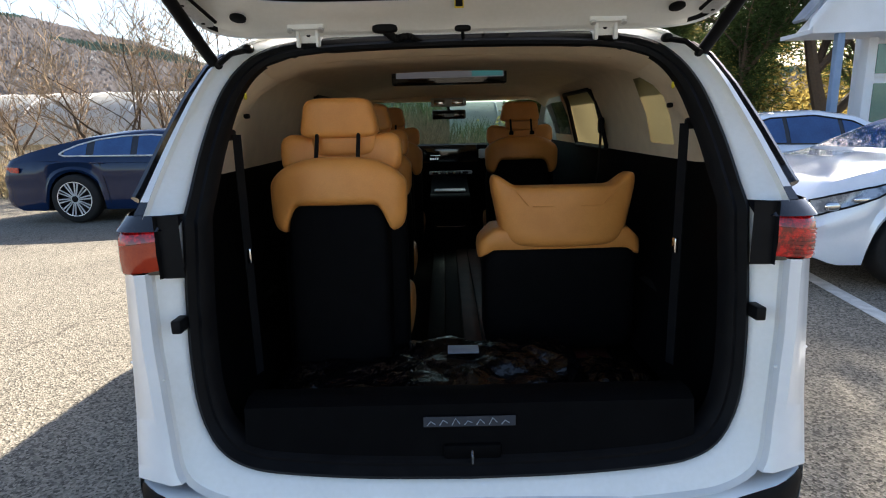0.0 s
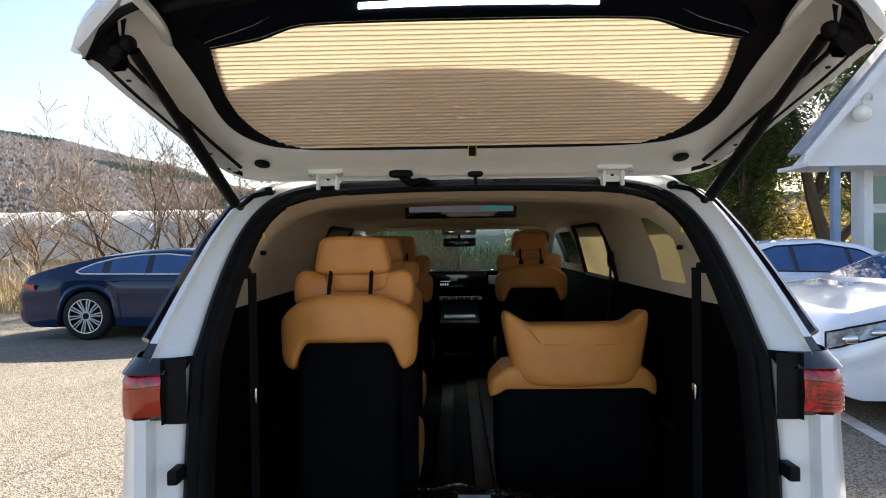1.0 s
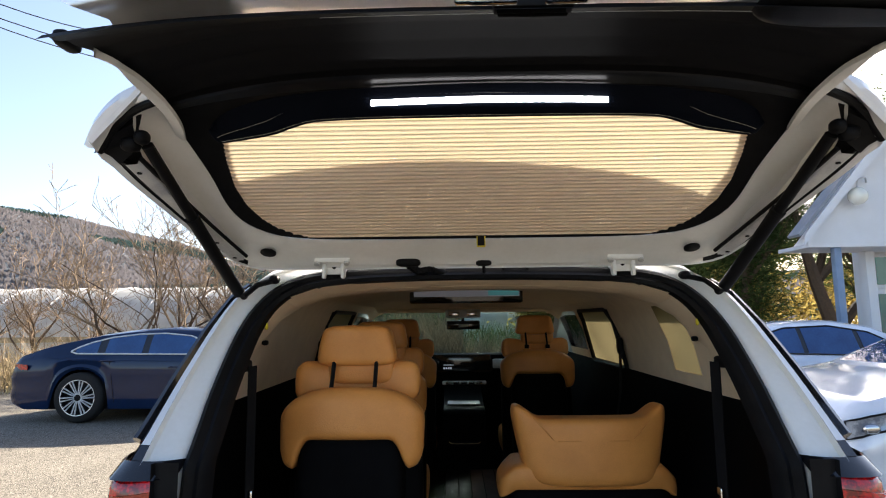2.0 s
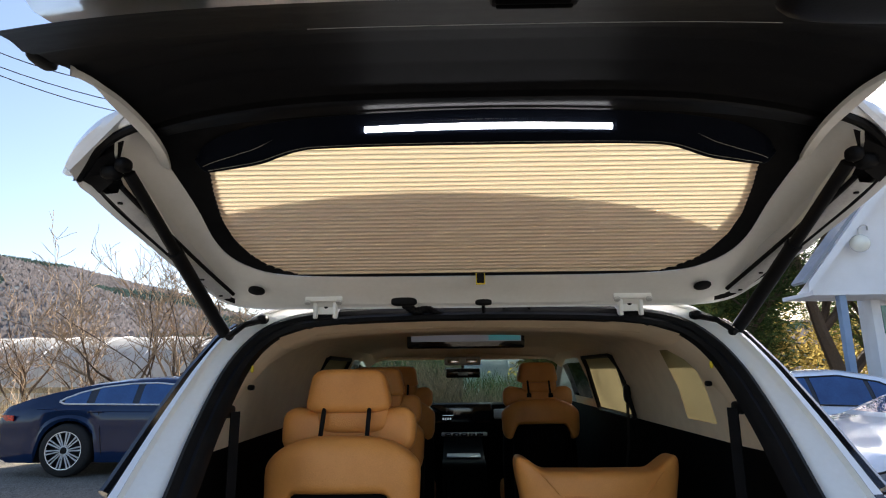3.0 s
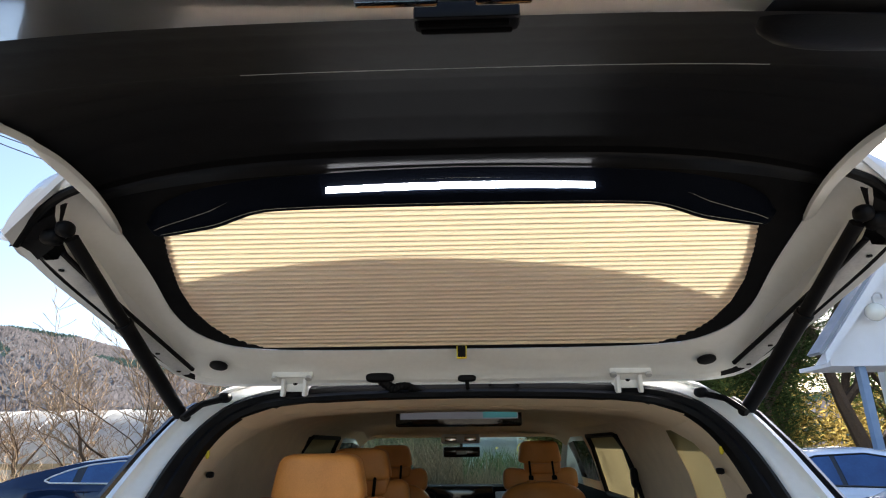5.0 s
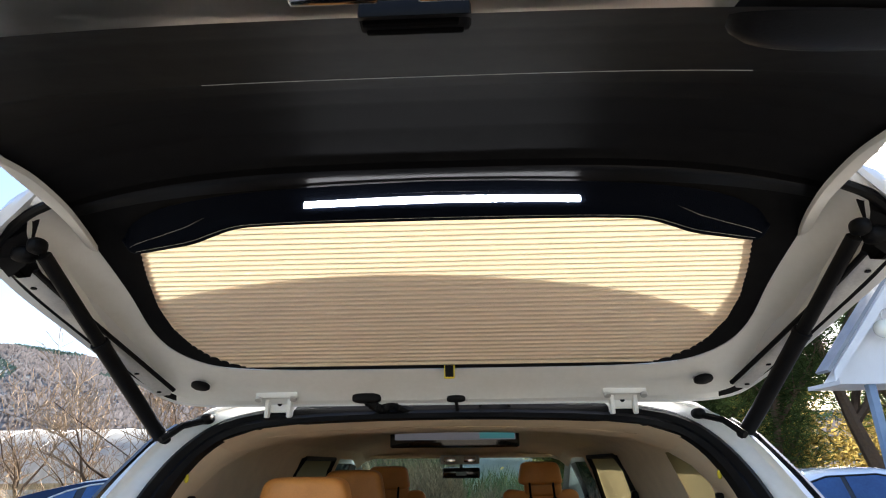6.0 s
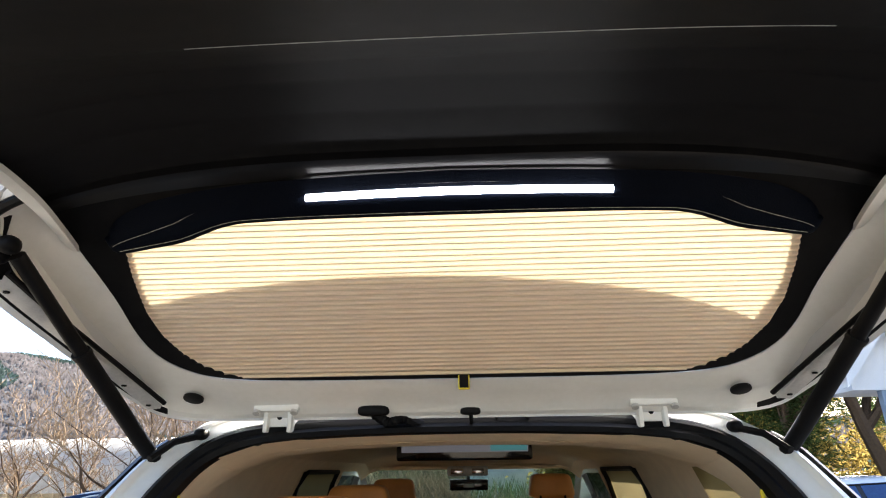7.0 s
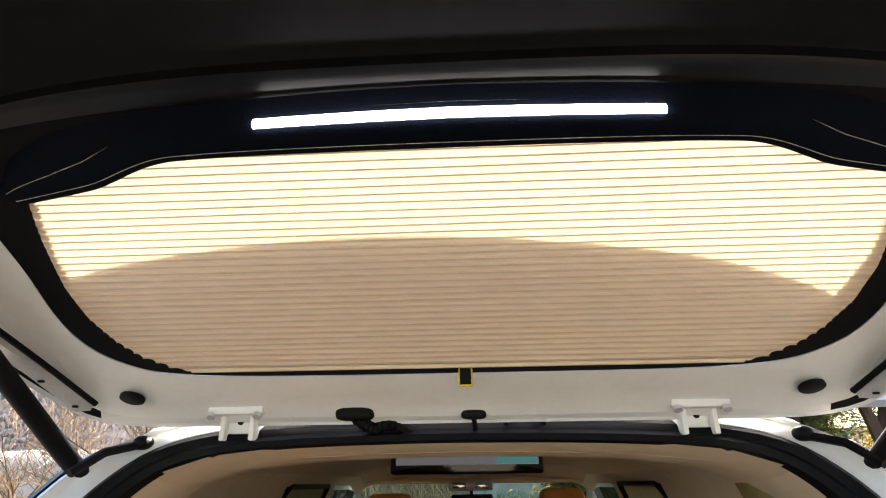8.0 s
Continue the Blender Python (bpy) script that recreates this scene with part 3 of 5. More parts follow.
for s in (1, -1):
    on_van("airbag_tag", cushion((s * 0.676, 1.858, 1.463), (0.010, 0.010, 0.022), 0.8, 12, 8), YELLOW, label="yellow clip in the pillar lining")
    on_van("belt_slot", cushion((s * 0.715, 1.80, 1.345), (0.02, 0.07, 0.035), 0.6, 12, 8), RUBBER)
    on_van("rear_belt", thick(grid([[(s * 0.703, 1.78, z), (s * 0.690, 1.815, z)] for z in (1.345, 1.2, 1.0, 0.8, 0.55)]), 0.003), PLASTIC, label="dark grey seat belt webbing")
    on_van("belt_buckle", box(min(s * 0.70, s * 0.682), max(s * 0.70, s * 0.682), 1.785, 1.81, 0.935, 0.985, 0.004), CHROME, label="bright belt buckle")
    on_van("coat_hook", cushion((s * 0.735, 2.03, 1.405), (0.02, 0.03, 0.018), 0.7, 12, 8), RUBBER)
    on_van("roof_stay_ball", cushion((s * 0.684, 1.955, 1.617), (0.034, 0.05, 0.030), 0.8, 14, 10), RUBBER)
    on_van("roof_drain", tube([(s * 0.684, 1.955, 1.615), (s * 0.715, 1.875, 1.595), (s * 0.738, 1.815, 1.555)], 0.009, 6), RUBBER, label="black gutter rubber")
    rim = [(0.853, 3.20, 1.215), (0.790, 3.215, 1.46), (0.755, 3.25, 1.525), (0.755, 3.91, 1.525), (0.790, 3.945, 1.46), (0.853, 3.95, 1.215), (0.855, 3.92, 1.205), (0.855, 3.23, 1.205), (0.853, 3.20, 1.215)]
    on_van("window_rim", tube([(s * (x - 0.006), y, z) for x, y, z in rim], 0.014, 6), RUBBER, label="black window surround")
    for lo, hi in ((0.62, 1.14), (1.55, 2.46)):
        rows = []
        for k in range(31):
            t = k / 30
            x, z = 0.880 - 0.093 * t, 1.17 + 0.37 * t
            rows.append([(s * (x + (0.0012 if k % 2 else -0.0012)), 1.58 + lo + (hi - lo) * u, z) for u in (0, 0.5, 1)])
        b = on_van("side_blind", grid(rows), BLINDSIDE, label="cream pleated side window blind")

# ---- tailgate: raised, its inner side towards the camera ----
tailgate = on_van("tailgate", thick(grid([[(x * w, y, z - float(np.interp(y, [0.66, 1.1, 1.20, 1.27, 1.33, 1.40, 1.65, 1.8, 1.93, 2.0], [0.0, 0.05, 0.07, 0.10, 0.222, 0.205, 0.14, 0.10, 0.07, 0.03])) * (abs(x) ** 6)) for x in np.linspace(-1, 1, 21)] for y, z, w in
                                          ((2.0, 1.70, 0.72), (1.93, 1.765, 0.775), (1.80, 1.85, 0.83), (1.65, 1.95, 0.89), (1.50, 2.04, 0.935), (1.40, 2.095, 0.955), (1.33, 2.13, 0.94), (1.28, 2.15, 0.785), (1.1, 2.14, 0.765), (1.0, 2.10, 0.77), (0.9, 2.04, 0.72), (0.76, 1.96, 0.63), (0.66, 1.90, 0.57))],
                                         keep=lambda i, j: not (1 <= i < 5 and 2 <= j < 18)), 0.012), WHITE, label="raised white tailgate skin")


def glass_plane(y, lift=0.0):
    """Height of the rear glass's plane at y; lift: metres along its upward normal."""
    return 1.756 + (1.829 - y) * 0.596 + lift * 0.859


def contour(pts, n=90):
    return spread(mirror_line(spread(smooth_line(pts, 6), 60)), n)


C0 = contour([(0.802, 1.315, 1.990), (0.797, 1.40, 2.000), (0.782, 1.487, 1.955), (0.762, 1.605, 1.885), (0.755, 1.71, 1.823), (0.728, 1.775, 1.784), (0.672, 1.82, 1.757), (0.590, 1.846, 1.742), (0.40, 1.858, 1.735), (0, 1.860, 1.734)])
C1 = contour([(0.835, 1.33, 1.972), (0.843, 1.375, 1.965), (0.848, 1.47, 1.925), (0.846, 1.60, 1.862), (0.832, 1.735, 1.790), (0.805, 1.82, 1.742), (0.752, 1.885, 1.705), (0.69, 1.920, 1.695), (0.60, 1.938, 1.692), (0.3, 1.945, 1.690), (0, 1.947, 1.689)])
C2 = contour([(0.842, 1.345, 1.945), (0.852, 1.375, 1.925), (0.862, 1.46, 1.875), (0.850, 1.60, 1.815), (0.824, 1.735, 1.755), (0.800, 1.82, 1.715), (0.762, 1.89, 1.68), (0.70, 1.945, 1.668), (0.60, 1.965, 1.668), (0.3, 1.972, 1.666), (0, 1.974, 1.665)])
C3 = contour([(0.95, 1.365, 1.905), (0.925, 1.46, 1.850), (0.888, 1.60, 1.790), (0.848, 1.735, 1.730), (0.818, 1.82, 1.695), (0.778, 1.90, 1.662), (0.71, 1.96, 1.652), (0.60, 1.985, 1.652), (0.3, 1.992, 1.652), (0, 1.995, 1.652)])
C4 = [(x * 1.008, y + 0.004, z + 0.03) for x, y, z in C3]
B0 = contour([(0.70, 1.34, 2.05), (0.655, 1.40, 2.018), (0.67, 1.487, 1.967), (0.69, 1.605, 1.897), (0.680, 1.71, 1.835), (0.652, 1.760, 1.805), (0.600, 1.808, 1.776), (0.550, 1.832, 1.762), (0.40, 1.838, 1.758), (0, 1.839, 1.758)])
on_van("inner_frame", grid([C0, [(a[0] * 0.5 + b[0] * 0.5, a[1] * 0.5 + b[1] * 0.5, a[2] * 0.5 + b[2] * 0.5 - 0.004) for a, b in zip(C0, C1)], C1, C2]), JAMB, tailgate, "pale painted inner frame")
C25 = [(a[0] * 0.2 + b[0] * 0.8, a[1] * 0.2 + b[1] * 0.8, a[2] * 0.2 + b[2] * 0.8 + 0.003) for a, b in zip(C2, C3)]
SIDE = [p[1] < 1.90 for p in C2]
on_van("frame_edge", grid([C25, C3, C4]), WHITE, tailgate, "white tailgate edge")
for s in (1, -1):
    on_van("edge_channel", grid([C2, [(x, y, z + 0.006) for x, y, z in C2], C25], keep=lambda i, j: SIDE[j] and C2[j][0] * s > 0), RUBBER, tailgate, "black channel along the tailgate edge")
on_van("hinge_lip", grid([C2, C25], keep=lambda i, j: not SIDE[j]), JAMB, tailgate, "pale painted lip at the hinges")
on_van("glass_border", grid([B0, [((a[0] + b[0]) / 2, (a[1] + b[1]) / 2, (a[2] + b[2]) / 2 + 0.006) for a, b in zip(B0, C0)], [(x, y, z + 0.002) for x, y, z in C0]]), PLASTIC, tailgate, "dark trim border round the glass")
pane = on_van("rear_glass", grid([[(x, y, glass_plane(y, 0.035)) for x in np.linspace(-0.80, 0.80, 9)] for y in (1.40, 1.55, 1.7, 1.90)]), GLASS, tailgate, "clear rear window pane")
pane.visible_shadow = False
SPOIL = [(0.84, 0.12), (0.80, 0.21), (0.70, 0.28), (0.5, 0.35), (0.2, 0.392), (0.0, 0.400)]
sp = spread(mirror_line(spread(smooth_line([(x, h, 0) for x, h in SPOIL], 6), 30)), 40)
on_van("spoiler", thick(grid([[(x, 1.99 - 0.30 * h * t - 0.02, 1.72 + h * 0.955 * t) for x, h, _ in sp] for t in (0, 0.25, 0.5, 0.75, 1)]), 0.02), WHITE, tailgate, "white roof spoiler standing upright")

# pleated blind
PLEATS = 34
rows = []
for k in range(2 * PLEATS + 1):
    t = k / (2 * PLEATS)
    y = 1.405 + (1.842 - 1.405) * (t if k % 2 == 0 else t + 0.84 / (2 * PLEATS))
    w = float(np.interp(y, [1.40, 1.44, 1.477, 1.56, 1.644, 1.71, 1.769, 1.805, 1.828, 1.836, 1.845], [0.58, 0.62, 0.683, 0.70, 0.708, 0.698, 0.668, 0.632, 0.592, 0.588, 0.545]))
    d = 0.0026 if k % 2 else -0.0026
    w += 0.004 if k % 2 else -0.002
    rows.append([(w * u, y + d * 0.51, glass_plane(y) + d * 0.859 + 0.0004 * math.sin(7 * u + 0.6 * k)) for u in np.linspace(-1, 1, 41)])
on_van("pleated_blind", grid(rows), BLIND, tailgate, "cream pleated blind glowing in the sun")
# narrow strip added under every pleat to draw its dark crease
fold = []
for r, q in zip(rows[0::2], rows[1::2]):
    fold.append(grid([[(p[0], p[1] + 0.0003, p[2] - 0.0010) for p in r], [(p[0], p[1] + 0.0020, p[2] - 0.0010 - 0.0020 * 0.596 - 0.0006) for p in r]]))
tagged(on_van("blind_fold", join(*fold), BLINDFOLD, tailgate, "darker strips added along the pleats"), kind="stuff")
on_van("blind_rail", box(-0.545, 0.545, 1.833, 1.841, 1.742, 1.750, 0.002), LINER, tailgate, "tan bottom rail of the blind")
on_van("pull_tab", box(-0.008, 0.020, 1.842, 1.850, 1.706, 1.742, 0.002), YELLOW, tailgate, "yellow pull tab with a black stripe")
on_van("tab_stripe", box(-0.005, 0.017, 1.8405, 1.8425, 1.710, 1.741), RUBBER, tailgate)
for s in (1, -1):
    on_van("round_plug", moved(disc((0, 0, 0), 0.025, 0.006), pose(s * 0.685, 1.885, 1.703, 180 - 22)), RUBBER, tailgate, "black rubber hole plug")
    hx = s * 0.49
    on_van("hinge_plate", box(hx - 0.06, hx + 0.06, 1.945, 1.965, 1.672, 1.690, 0.004), JAMB, tailgate, "white hinge plate")
    hinge = on_van("hinge_arm", join(box(hx - 0.038, hx - 0.026, 1.965, 2.06, 1.62, 1.685, 0.003), box(hx + 0.026, hx + 0.038, 1.965, 2.06, 1.62, 1.685, 0.003), box(hx - 0.03, hx + 0.03, 1.985, 1.995, 1.635, 1.683, 0.003)), JAMB, tailgate, "white steel hinge")
    for q in (-0.05, 0.05):
        on_van("hinge_bolt", moved(disc((0, 0, 0), 0.010, 0.008, n=10), pose(hx + q, 1.946, 1.672, 150)), STEEL, tailgate)
    on_van("hinge_bolt", disc((hx, 1.986, 1.66), 0.007, 0.004, "y", 10), RUBBER, tailgate)
    # side channel plate with screws
    line = [(s * x, y, z) for x, y, z in smooth_line([(0.878, 1.41, 1.900), (0.862, 1.50, 1.862), (0.842, 1.62, 1.817), (0.817, 1.76, 1.764), (0.776, 1.872, 1.706)], 6)]
    on_van("edge_seal", tube([(s * (abs(x) - 0.026), y - 0.004, z - 0.018) for x, y, z in line], 0.006, 8), RUBBER, tailgate, "black edge seal")
    out = [(x + s * 0.030, y + 0.008, z - 0.004) for x, y, z in line]
    on_van("edge_lip", tube([(s * (abs(x) - 0.002), y, z - 0.010) for x, y, z in out], 0.011, 6), RUBBER, tailgate)
    strip = grid([[(s * (abs(x) - 0.020), y - 0.004, z - 0.022) for x, y, z in line], [(s * (abs(x) - 0.015), y, z - 0.030) for x, y, z in line], [(s * (abs(x) + 0.016), y, z - 0.032) for x, y, z in line], [(s * (abs(x) + 0.022), y, z - 0.024) for x, y, z in line]])
    on_van("channel_plate", strip, STEEL, tailgate, "light grey channel plate")
    for k in (2, 19, 23):
        x, y, z = line[k]
        on_van("plate_screw", moved(disc((0, 0, 0), 0.006, 0.004, n=10), pose(x, y, z - 0.032, 180)), RUBBER, tailgate)
    # recess by the strut's upper end, its darkness laid in as a black plate
    cs = smooth_line([(0.952, 1.376, 1.902), (0.928, 1.364, 1.928), (0.904, 1.351, 1.951), (0.845, 1.321, 1.981), (0.785, 1.30, 1.996)], 5)
    ci = spread([(0.905, 1.405, 1.880), (0.872, 1.40, 1.905), (0.845, 1.372, 1.945), (0.82, 1.345, 2.0)], len(cs))
    on_van("corner_panel", grid([[(s * (a[0] * (1 - t) + b[0] * t), a[1] * (1 - t) + b[1] * t, a[2] * (1 - t) + b[2] * t - 0.012 + 0.012 * math.sin(math.pi * t)) for a, b in zip(cs, ci)] for t in (0, 0.15, 0.4, 0.7, 1)]), RUBBER, tailgate, "black plate filling the strut recess")
    on_van("strut_socket", cushion((s * 0.868, 1.385, 1.912), (0.045, 0.04, 0.035), 0.7, 14, 10), RUBBER, tailgate)
    rim_out = smooth_line([(0.978, 1.375, 1.907), (0.943, 1.35, 1.947), (0.876, 1.315, 1.985), (0.807, 1.295, 2.006), (0.775, 1.288, 2.011)], 6)
    rim_in = spread(smooth_line([(0.954, 1.374, 1.900), (0.904, 1.349, 1.948), (0.845, 1.319, 1.978), (0.785, 1.298, 1.992), (0.765, 1.294, 1.997)], 6), len(rim_out))
    on_van("corner_skin", grid([[(s * x, y + 0.012, z + 0.03) for x, y, z in rim_out], [(s * x, y, z + 0.004) for x, y, z in rim_out], [(s * (a[0] + b[0]) / 2, (a[1] + b[1]) / 2 - 0.003, (a[2] + b[2]) / 2 - 0.001) for a, b in zip(rim_out, rim_in)], [(s * x, y, z) for x, y, z in rim_in]]), WHITE, tailgate, "white tailgate corner")
    on_van("corner_rubber", tube([(s * (x - 0.012), y + 0.004, z - 0.006) for x, y, z in rim_in], 0.010, 8), RUBBER, tailgate)
    # gas strut
    on_van("gas_strut", tube([(s * 0.768, 1.895, 1.555), (s * 0.779, 1.82, 1.607), (s * 0.806, 1.60, 1.763)], 0.0185, 12), RUBBER, label="black gas strut")
    on_van("strut_rod", tube([(s * 0.806, 1.60, 1.763), (s * 0.831, 1.392, 1.911)], 0.0150, 10), RUBBER)
    on_van("strut_collar", tube([(s * 0.805, 1.605, 1.759), (s * 0.807, 1.595, 1.766)], 0.0205, 12), RUBBER)
    on_van("strut_joint", cushion((s * 0.834, 1.372, 1.925), (0.035, 0.04, 0.035), 0.8, 14, 10), RUBBER)

# padded shelf with the lamp
def bulge(t):
    """How far the padded shelf stands out from the glass, from its lower edge (0) to its upper edge (1)."""
    return 0.030 * min(1.0, t / 0.10) ** 0.5 * (1 - 0.80 * max(0.0, t - 0.45) / 0.55)


xs = [0.70, 0.685, 0.66, 0.60, 0.54, 0.50, 0.46, 0.43, 0.40, 0.30, 0.15, 0.0]
lo = [1.468, 1.479, 1.479, 1.472, 1.462, 1.448, 1.434, 1.427, 1.424, 1.421, 1.420, 1.420]
hi = [1.462, 1.442, 1.420, 1.394, 1.380, 1.374, 1.369, 1.366, 1.363, 1.357, 1.351, 1.348]
edge = spread(mirror_line(spread(smooth_line([(x, a, b) for x, a, b in zip(xs, lo, hi)], 6), 60)), 110)
rows = []
for t in [k / 12 for k in range(13)]:
    d = bulge(t)
    rows.append([(x, a + (b - a) * t - d * 0.51, glass_plane(a + (b - a) * t) - d * 0.859 * min(1, (a - b) / 0.05 + 0.15)) for x, a, b in edge])
on_van("padded_shelf", thick(grid(rows), 0.006), BLACKLEATHER, tailgate, "black leather padded shelf with stitching")


def on_shelf(x, t, out=0.001):
    a, b = [float(np.interp(x, [p[0] for p in reversed(edge)], [p[k] for p in reversed(edge)])) for k in (1, 2)]
    d = bulge(t) + out
    y = a + (b - a) * t
    return (x, y - d * 0.51, glass_plane(y) - d * 0.859 * min(1, (a - b) / 0.05 + 0.15))


on_van("stitch_line", tube([on_shelf(x, 0.15, 0.0060) for x in np.linspace(-0.672, 0.672, 120)], 0.0007, 4), STITCH, tailgate, "pale stitching along the lower edge")
on_van("stitch_line", tube([on_shelf(x, float(np.interp(abs(x), [0, 0.36, 0.42, 0.48, 0.54, 0.60, 0.68], [0.80, 0.80, 0.76, 0.66, 0.53, 0.47, 0.45])), 0.0062) for x in np.linspace(-0.680, 0.680, 120)], 0.0007, 4), STITCH, tailgate, "pale stitching dipping at the ends")
led = on_van("led_strip", grid([[on_shelf(x, t, o) for x in np.linspace(-0.276, 0.292, 24)] for t, o in ((0.575, -0.003), (0.58, 0.010), (0.60, 0.013), (0.69, 0.016), (0.715, 0.014), (0.72, -0.003))]), LED, tailgate, "lit white led strip")

# lower trim panel
TRIM = [(1.314, 2.066), (1.308, 2.071), (1.29, 2.077), (1.22, 2.085), (1.12, 2.073), (1.04, 2.044), (0.965, 2.003), (0.94, 1.988), (0.935, 1.984), (0.88, 1.957), (0.80, 1.918), (0.73, 1.880), (0.66, 1.835)]
line = spread(TRIM, 90)


def trim_half(y):
    """Half width of the trim panel at y, and how far its edge drops."""
    return float(np.interp(y, [0.66, 0.8, 0.9, 1.0, 1.08, 1.30, 1.352], [0.59, 0.68, 0.745, 0.775, 0.772, 0.785, 0.785])), float(np.interp(y, [0.66, 0.95, 1.10, 1.25, 1.30, 1.352], [0.01, 0.02, 0.06, 0.072, 0.068, 0.045]))


rows = []
for y, z in line:
    w, drop = trim_half(y)
    rows.append([(w * u, y + 0.03 * abs(u) ** 3, z - drop * abs(u) ** 3.5) for u in np.linspace(-1, 1, 61)])
on_van("trim_panel", grid(rows), PLASTIC, tailgate, "dark grained plastic trim panel")
rows = []
for y, z in ((1.354, 2.036), (1.344, 2.0395), (1.330, 2.0435), (1.318, 2.0475), (1.3145, 2.051), (1.314, 2.068)):
    w, drop = trim_half(y)
    rows.append([(w * u, y + 0.03 * abs(u) ** 3, z - drop * abs(u) ** 3.5) for u in np.linspace(-1, 1, 61)])
on_van("trim_lip", grid(rows), LIPGLOSS, tailgate, "satin black lip over the padded shelf")
fill = []
for t in (0.25, 0.6, 1.0):
    fill.append([(x * (0.77 / 0.70 if abs(x) > 0.69 else 1.0), (a + b) / 2 * (1 - t) + 1.352 * t, (glass_plane((a + b) / 2) + 0.008) * (1 - t) + 2.043 * t) for x, a, b in edge])
on_van("shelf_backing", grid([[(math.copysign(0.77, r[0][0]), r[0][1] + 0.03 * (1 - k / 2), r[0][2] - 0.02 * (1 - k / 2))] + r + [(math.copysign(0.77, r[-1][0]), r[-1][1] + 0.03 * (1 - k / 2), r[-1][2] - 0.02 * (1 - k / 2))] for k, r in enumerate(fill)]), PLASTIC, tailgate, "dark trim behind the shelf")
for s in (1, -1):
    on_van("corner_backing", grid([[(s * x, y, glass_plane(y, 0.022)) for x in (0.585, 0.70, 0.78)] for y in (1.27, 1.36, 1.44, 1.476)]), PLASTIC, tailgate, "dark trim corner beside the shelf")
# thin grey tube draws the panel's crease as a pale line
on_van("panel_crease", tube([(x, 0.932 + 0.03 * abs(x / 0.75) ** 3, 1.9815 - 0.02 * abs(x / 0.75) ** 3.5) for x in np.linspace(-0.30, 0.44, 30)], 0.00055, 5), STEEL, tailgate, "fine pale line along the panel crease")
for s in (1, -1):
    inner = spread(smooth_line([(0.782, 1.487, 1.952), (0.741, 1.376, 1.952), (0.742, 1.305, 1.977), (0.757, 1.228, 2.000), (0.753, 1.142, 1.993), (0.758, 1.093, 1.991), (0.757, 1.060, 1.982)], 6), 40)
    outer = spread(smooth_line([(0.800, 1.470, 1.960), (0.766, 1.343, 1.968), (0.768, 1.276, 1.981), (0.773, 1.204, 1.994), (0.759, 1.128, 1.993), (0.762, 1.088, 1.988), (0.760, 1.060, 1.981)], 6), 40)
    on_van("panel_edge", grid([[(s * x, y, z + 0.012) for x, y, z in inner], [(s * x, y, z) for x, y, z in inner], [(s * (a[0] + b[0]) / 2, (a[1] + b[1]) / 2, (a[2] + b[2]) / 2 - 0.002) for a, b in zip(inner, outer)], [(s * x, y, z) for x, y, z in outer], [(s * (x + 0.002), y, z + 0.03) for x, y, z in outer]]), JAMB, tailgate, "white edge beside the trim panel")
    on_van("edge_buffer", cushion((s * 0.795, 1.035, 2.0), (0.03, 0.06, 0.03), 0.6, 14, 8), RUBBER, tailgate)
catch = on_van("latch_cover", box(-0.032, 0.064, 0.668, 0.692, 1.843, 1.862, 0.005), RUBBER, tailgate, "black latch cover")
on_van("cover_bar", box(-0.026, 0.058, 0.684, 0.689, 1.840, 1.858, 0.002), LOWTRIM, catch)
on_van("cover_bar", box(-0.028, 0.054, 0.672, 0.677, 1.838, 1.852, 0.002), LOWTRIM, catch)
for x0, x1 in ((-0.078, -0.008), (0.022, 0.070)):
    on_van("latch_plate", box(x0, x1, 0.626, 0.638, 1.826, 1.838, 0.003), CHROME, tailgate, "bright steel latch plate")
on_van("grab_bowl", cushion((0.45, 0.69, 1.853), (0.33, 0.10, 0.03), 0.7, 32, 10), RUBBER, tailgate, "black grab recess")

# grommets and harness along the hinge line
on_van("harness_grommet", cushion((-0.235, 1.97, 1.672), (0.085, 0.04, 0.03), 0.6, 16, 10), RUBBER, tailgate, "black harness grommet")
on_van("harness", tube(smooth_line([(-0.235, 1.975, 1.665), (-0.20, 2.0, 1.645), (-0.16, 2.0, 1.655), (-0.12, 2.02, 1.64), (-0.08, 2.06, 1.64)], 8), [0.013 + 0.0025 * (k % 2) for k in range(33)], 8), RUBBER, tailgate, "ribbed black wiring boot")
on_van("small_grommet", cushion((0.02, 1.975, 1.668), (0.055, 0.03, 0.022), 0.6, 14, 8), RUBBER, tailgate)
on_van("grommet_stem", tube([(0.02, 1.98, 1.665), (0.022, 2.01, 1.64)], 0.006, 6), RUBBER, tailgate)
on_van("cable_loop", tube(smooth_line([(0.085, 2.03, 1.645), (0.10, 2.0, 1.665), (0.13, 1.99, 1.672), (0.16, 2.0, 1.665), (0.18, 2.03, 1.64)], 6), 0.005, 6), RUBBER, tailgate)

# ---- cabin furniture ----
on_van("dashboard", join(thick(grid([[(x, y + 0.10 * (abs(x) / 0.8) ** 2, z) for x in np.linspace(-0.82, 0.82, 25)] for y, z in ((5.55, 1.13), (5.30, 1.175), (5.19, 1.18), (5.15, 1.165), (5.16, 1.0), (5.18, 0.85), (5.25, 0.60), (5.35, 0.42))]), 0.02)), LOWTRIM, label="black dashboard")
on_van("bulkhead", box(-0.88, 0.88, 5.50, 5.56, 0.36, 1.10, 0.01), LOWTRIM)
on_van("display", box(-0.36, 0.235, 5.125, 5.14, 1.02, 1.175, 0.008), BLACKGLOSS, label="wide black display panel")
